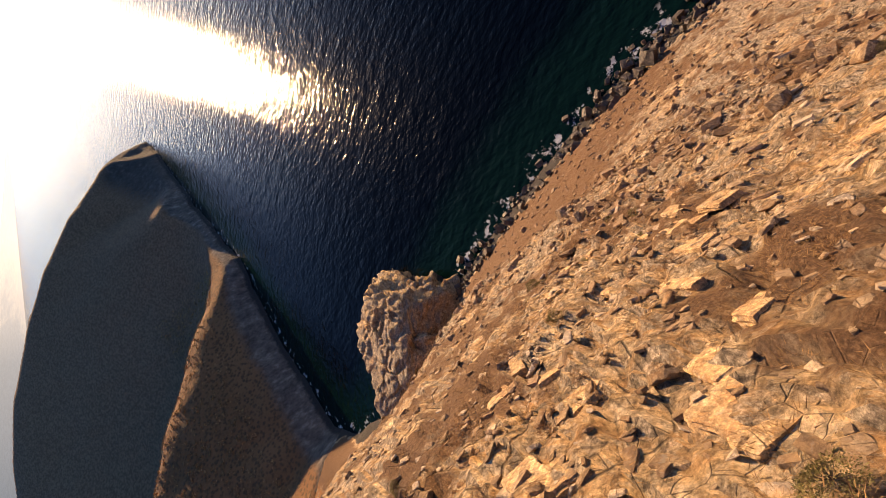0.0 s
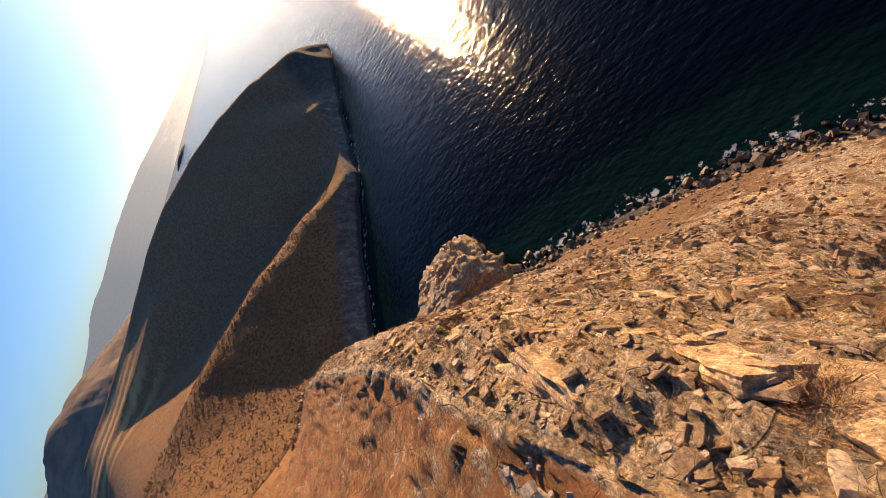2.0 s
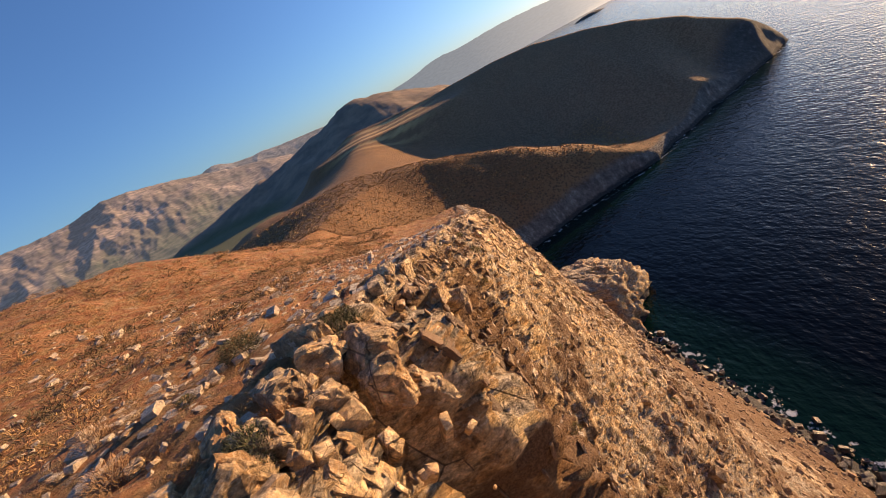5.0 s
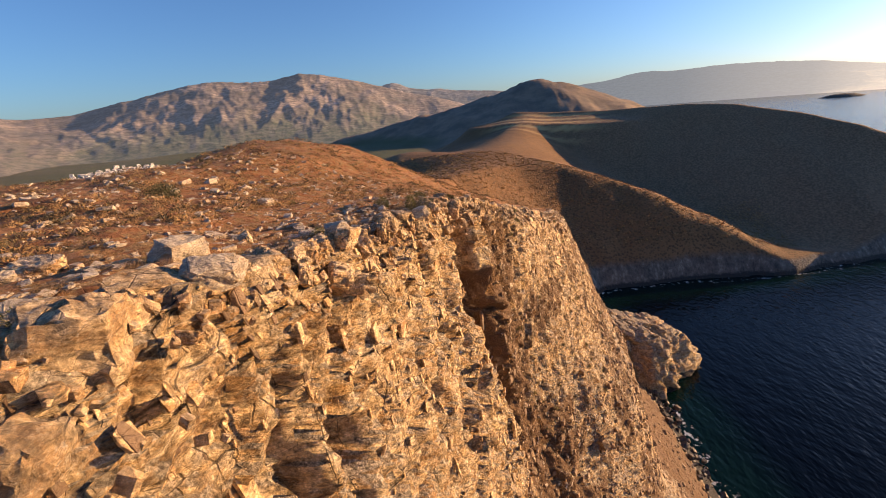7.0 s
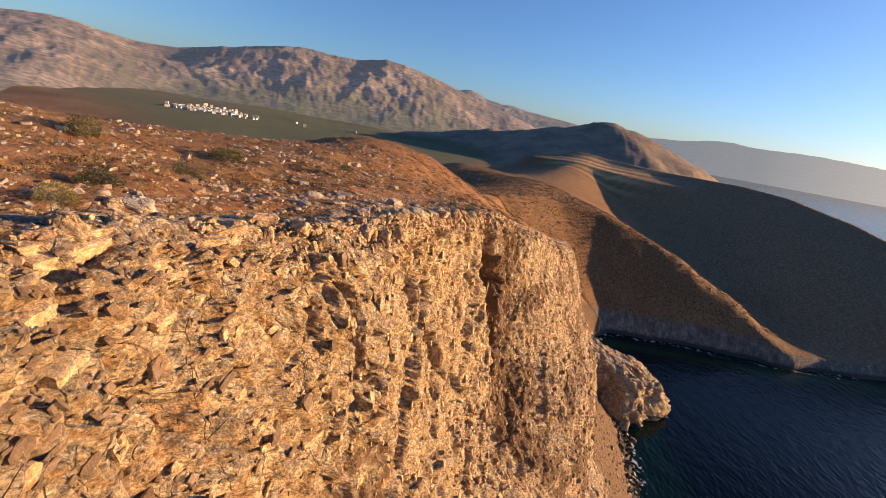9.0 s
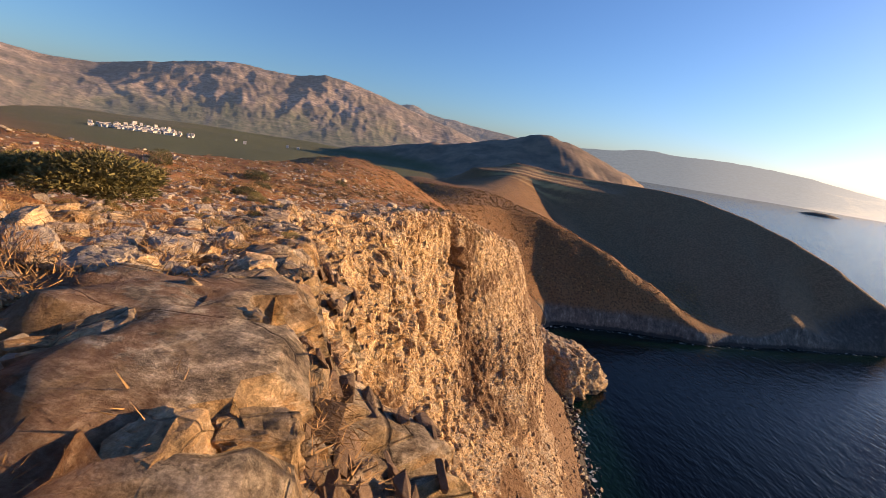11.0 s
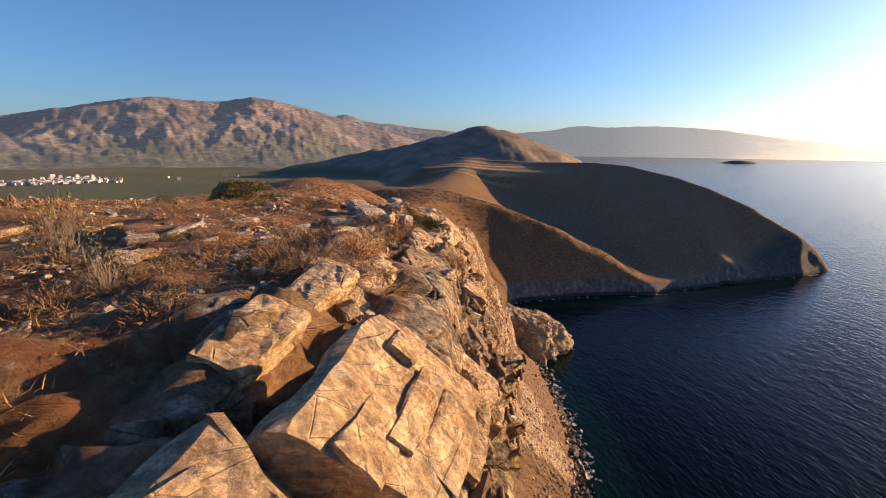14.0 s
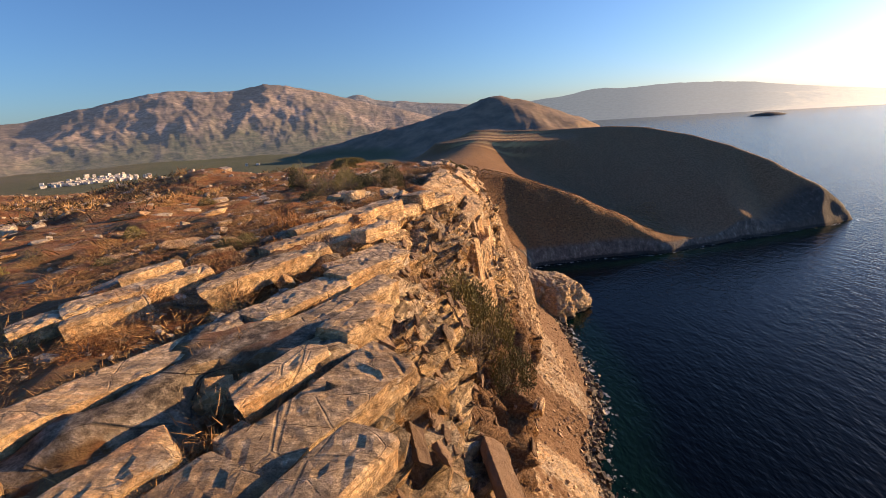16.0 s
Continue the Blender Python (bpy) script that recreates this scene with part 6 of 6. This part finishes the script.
rng = np.random.default_rng(51)
for _ in range(330):
    y = rng.uniform(1, 106) if rng.random() < 0.62 else rng.uniform(1, 38)
    x = float(rim_x(y)) - 0.4 - abs(rng.normal(0, 6.5))
    if float(rim_x(y)) - x < 1.9 and (10 < y < 18.3 or 24 < y < 26):
        continue
    w = rng.uniform(0.4, 1.05) * (0.72 + 0.28 * float(smooth(np.array(y), 32, 55)))
    shrub(("dry", "dry", "rust", "dry", "bare", "rust", "dry", "green")[rng.integers(8)] if rng.random() < 0.94 else "dark", x, y, w, w * rng.uniform(0.45, 0.7))

ledge = np.flatnonzero((CLIFF_S > 1) & (CLIFF_S < 38) & (CLIFF_V[:, 1] > 110) & (CLIFF_V[:, 1] < 142))
for k in rng.choice(ledge, 130):
    w = rng.uniform(0.35, 1.0)
    x, y, z = CLIFF_V[k]
    shrub(("dry", "rust", "dry", "green", "dry")[rng.integers(5)], x, y, w, w * rng.uniform(0.4, 0.65), z)


def build_scrub():
    rng = np.random.default_rng(61)
    fine = [leaves(rng, 150, 0.27, 0.75, 0.25, 0.07) for _ in range(8)]
    coarse = [leaves(rng, 60, 0.36, 0.8, 0.3, 0.24) for _ in range(8)]

    def tuft_spots(count, y0, y1, near, spread, lo, hi):
        y = rng.uniform(y0, y1, count)
        x = rim_x(y) - near - np.abs(rng.normal(0, 1, count)) * rng.choice(spread, count)
        keep = fbm(np.stack([x * 0.35, y * 0.35, 0 * x], 1), 2, 0.5, 62) > -0.35
        x, y = x[keep], y[keep]
        z = plateau_z(x, y)
        rows = []
        for a, b, c in zip(x, y, z):
            r = rng.uniform(lo, hi)
            rows.append(((a, b, c - 0.02), turn_array((0, 0, 1), rng.uniform(0, 6.28)), np.array([r, r, r * rng.uniform(0.65, 1.0)])))
        return rows
    spots = tuft_spots(6800, -4, 110, 0.4, [3, 7, 11], 0.14, 0.42)
    V, N, S = CLIFF_V, CLIFF_N, CLIFF_S
    face = np.flatnonzero((S > 0.5) & (S < 92) & (V[:, 1] < 200) & (N[:, 2] > 0.30))
    for k in rng.choice(face, 2600):
        r = rng.uniform(0.15, 0.5)
        spots.append((V[k] - N[k] * 0.03, turn_array(N[k] * 0.5 + np.array([0, 0, 0.7]), rng.uniform(0, 6.28)), np.array([r, r, r * rng.uniform(0.5, 0.9)])))
    slope = np.flatnonzero((S > 0.5) & (S < 80) & (V[:, 1] > 106) & (V[:, 1] < 165))
    for k in rng.choice(slope, 3200):
        r = rng.uniform(0.15, 0.55)
        spots.append((V[k] - N[k] * 0.03, turn_array(N[k] * 0.6 + np.array([0, 0, 0.6]), rng.uniform(0, 6.28)), np.array([r, r, r * rng.uniform(0.5, 0.9)])))
    scatter("dry_scrub", fine, spots, M_SCRUB, "low dry brown scrub along the rim and ledges", "scrub", 6)
    spots = tuft_spots(6500, -4, 175, 10, [10, 22, 30], 0.22, 0.55)
    scatter("plateau_scrub", coarse, spots, M_SCRUB, "golden brown cushion scrub over the open plateau", "scrub", 9)
    spots = tuft_spots(4600, -4, 175, 10, [10, 22, 30], 0.2, 0.6)
    scatter("dark_scrub", coarse, spots, M_OLIVE, "dark olive-brown cushion scrub over the open plateau", "scrub", 10)
    small = [leaves(rng, 11, 0.9, 0.7, 0.15, 0.7) for _ in range(8)]
    spots = []
    n = 15000
    x, y = rng.uniform(-85, 180, n), rng.uniform(165, 345, n)
    on_sheet = (y < 262) & (x > rim_x(np.clip(y, -8, 262)) - 78) & (x < rim_x(np.clip(y, -8, 262)))
    zl, cd = land_z(x, y)
    zs = plateau_z(x, np.clip(y, -8, 262))
    for k in range(n):
        if on_sheet[k]:
            z = zs[k]
        elif y[k] > 262 and cd[k] > 14:
            z = zl[k]
        else:
            continue
        r = rng.uniform(0.35, 0.85)
        spots.append(((x[k], y[k], z - 0.05), turn_array((0, 0, 1), rng.uniform(0, 6.28)), np.array([r, r, r * 0.8])))
    scatter("hillside_scrub", small, spots, M_SCRUB, "brown cushion scrub dotting the hillside", "scrub", 7)


build_scrub()


# ---- village in the valley ----
def make_plain(name, a, b, rough=0.9):
    m, nt, bsdf, geo = material(name)
    info = nt.nodes.new("ShaderNodeObjectInfo")
    n = tex_noise(nt, geo.outputs["Position"], 0.4, 4, 0.6)
    nt.links.new(mixed(nt, maths(nt, "ADD", maths(nt, "MULTIPLY", info.outputs["Random"], 0.7), maths(nt, "MULTIPLY", n, 0.3)), a, b), bsdf.inputs["Base Color"])
    bsdf.inputs["Roughness"].default_value = rough
    return m


M_WASH = make_plain("whitewash", (0.50, 0.46, 0.41), (0.76, 0.73, 0.69))
M_ROOF = make_plain("flat_roof_plaster", (0.40, 0.33, 0.28), (0.62, 0.57, 0.52))
M_DOORWAY = make_plain("dark_openings", (0.05, 0.05, 0.06), (0.09, 0.08, 0.08), 0.5)


def box_mesh(name, x0, x1, y0, y1, z0, z1, mat):
    v = [(x, y, z) for z in (z0, z1) for y in (y0, y1) for x in (x0, x1)]
    return mesh_of(name, v, [(0, 2, 3, 1), (4, 5, 7, 6), (0, 1, 5, 4), (2, 6, 7, 3), (0, 4, 6, 2), (1, 3, 7, 5)], mat)


def build_village():
    rng = np.random.default_rng(71)
    proto = new("house", None)
    part("wall", box_mesh("wall", -4.5, 4.5, -3.5, 3.5, -3, 6, M_WASH), proto)
    part("roof", box_mesh("roof", -4.8, 4.8, -3.8, 3.8, 6, 6.5, M_ROOF), proto, "flat plastered roof")
    for x in (-2.6, 0.4, 2.6):
        part("window", box_mesh("window", x, x + 1.1, -3.56, -3.45, 3.2, 4.8, M_DOORWAY), proto, "dark window")
    part("door", box_mesh("door", -0.6, 0.6, -3.57, -3.45, 0, 2.2, M_DOORWAY), proto, "dark door")
    tagged(proto, "whitewashed flat-roofed house in a valley village", "house", "village houses")
    cx, cy = VILLAGE
    side, away = np.array([0.80, 0.60]), np.array([-0.60, 0.80])
    for k in range(150):
        s, a = rng.normal(-22, 42), abs(rng.normal(0, 42))
        p = np.array([cx, cy]) + side * s + away * a
        if k > 145:
            p = np.array([cx, cy]) + side * rng.uniform(80, 380) + away * rng.uniform(0, 150)
        z = float(land_z(np.array([p[0]]), np.array([p[1]]))[0][0]) + a * 0.10
        m = pose(p[0], p[1], z, 0, 0, 37 + rng.normal(0, 25)) @ Matrix.Diagonal((rng.uniform(0.55, 0.95), rng.uniform(0.55, 0.95), rng.uniform(0.45, 0.8), 1))
        if k == 0:
            proto.matrix_basis = m
        else:
            copy = copy_thing(proto, pose(0, 0, 0))
            copy.matrix_basis = m


VILLAGE = (-712.0, 925.0)
build_village()


# ---- islet ----
def build_islet():
    r, th = np.linspace(0, 1, 16), np.linspace(0, 2 * math.pi, 60)
    R, T = np.meshgrid(r, th, indexing="ij")
    x = 1860 + 110 * R * np.cos(T - 0.65) * 1.0
    y = 2405 + 55 * R * np.sin(T - 0.65)
    z = 17 * (1 - R ** 2) - 1 + 2 * np.sin(5 * T) * (1 - R) * R
    ob = grid_mesh("islet", np.stack([x.ravel(), y.ravel(), z.ravel()], 1), len(r), len(th), M_LAND, np.zeros((R.size, 3)))
    return tagged(ob, "low bare islet out in the hazy bay", "islet", kind="structure")


build_islet()
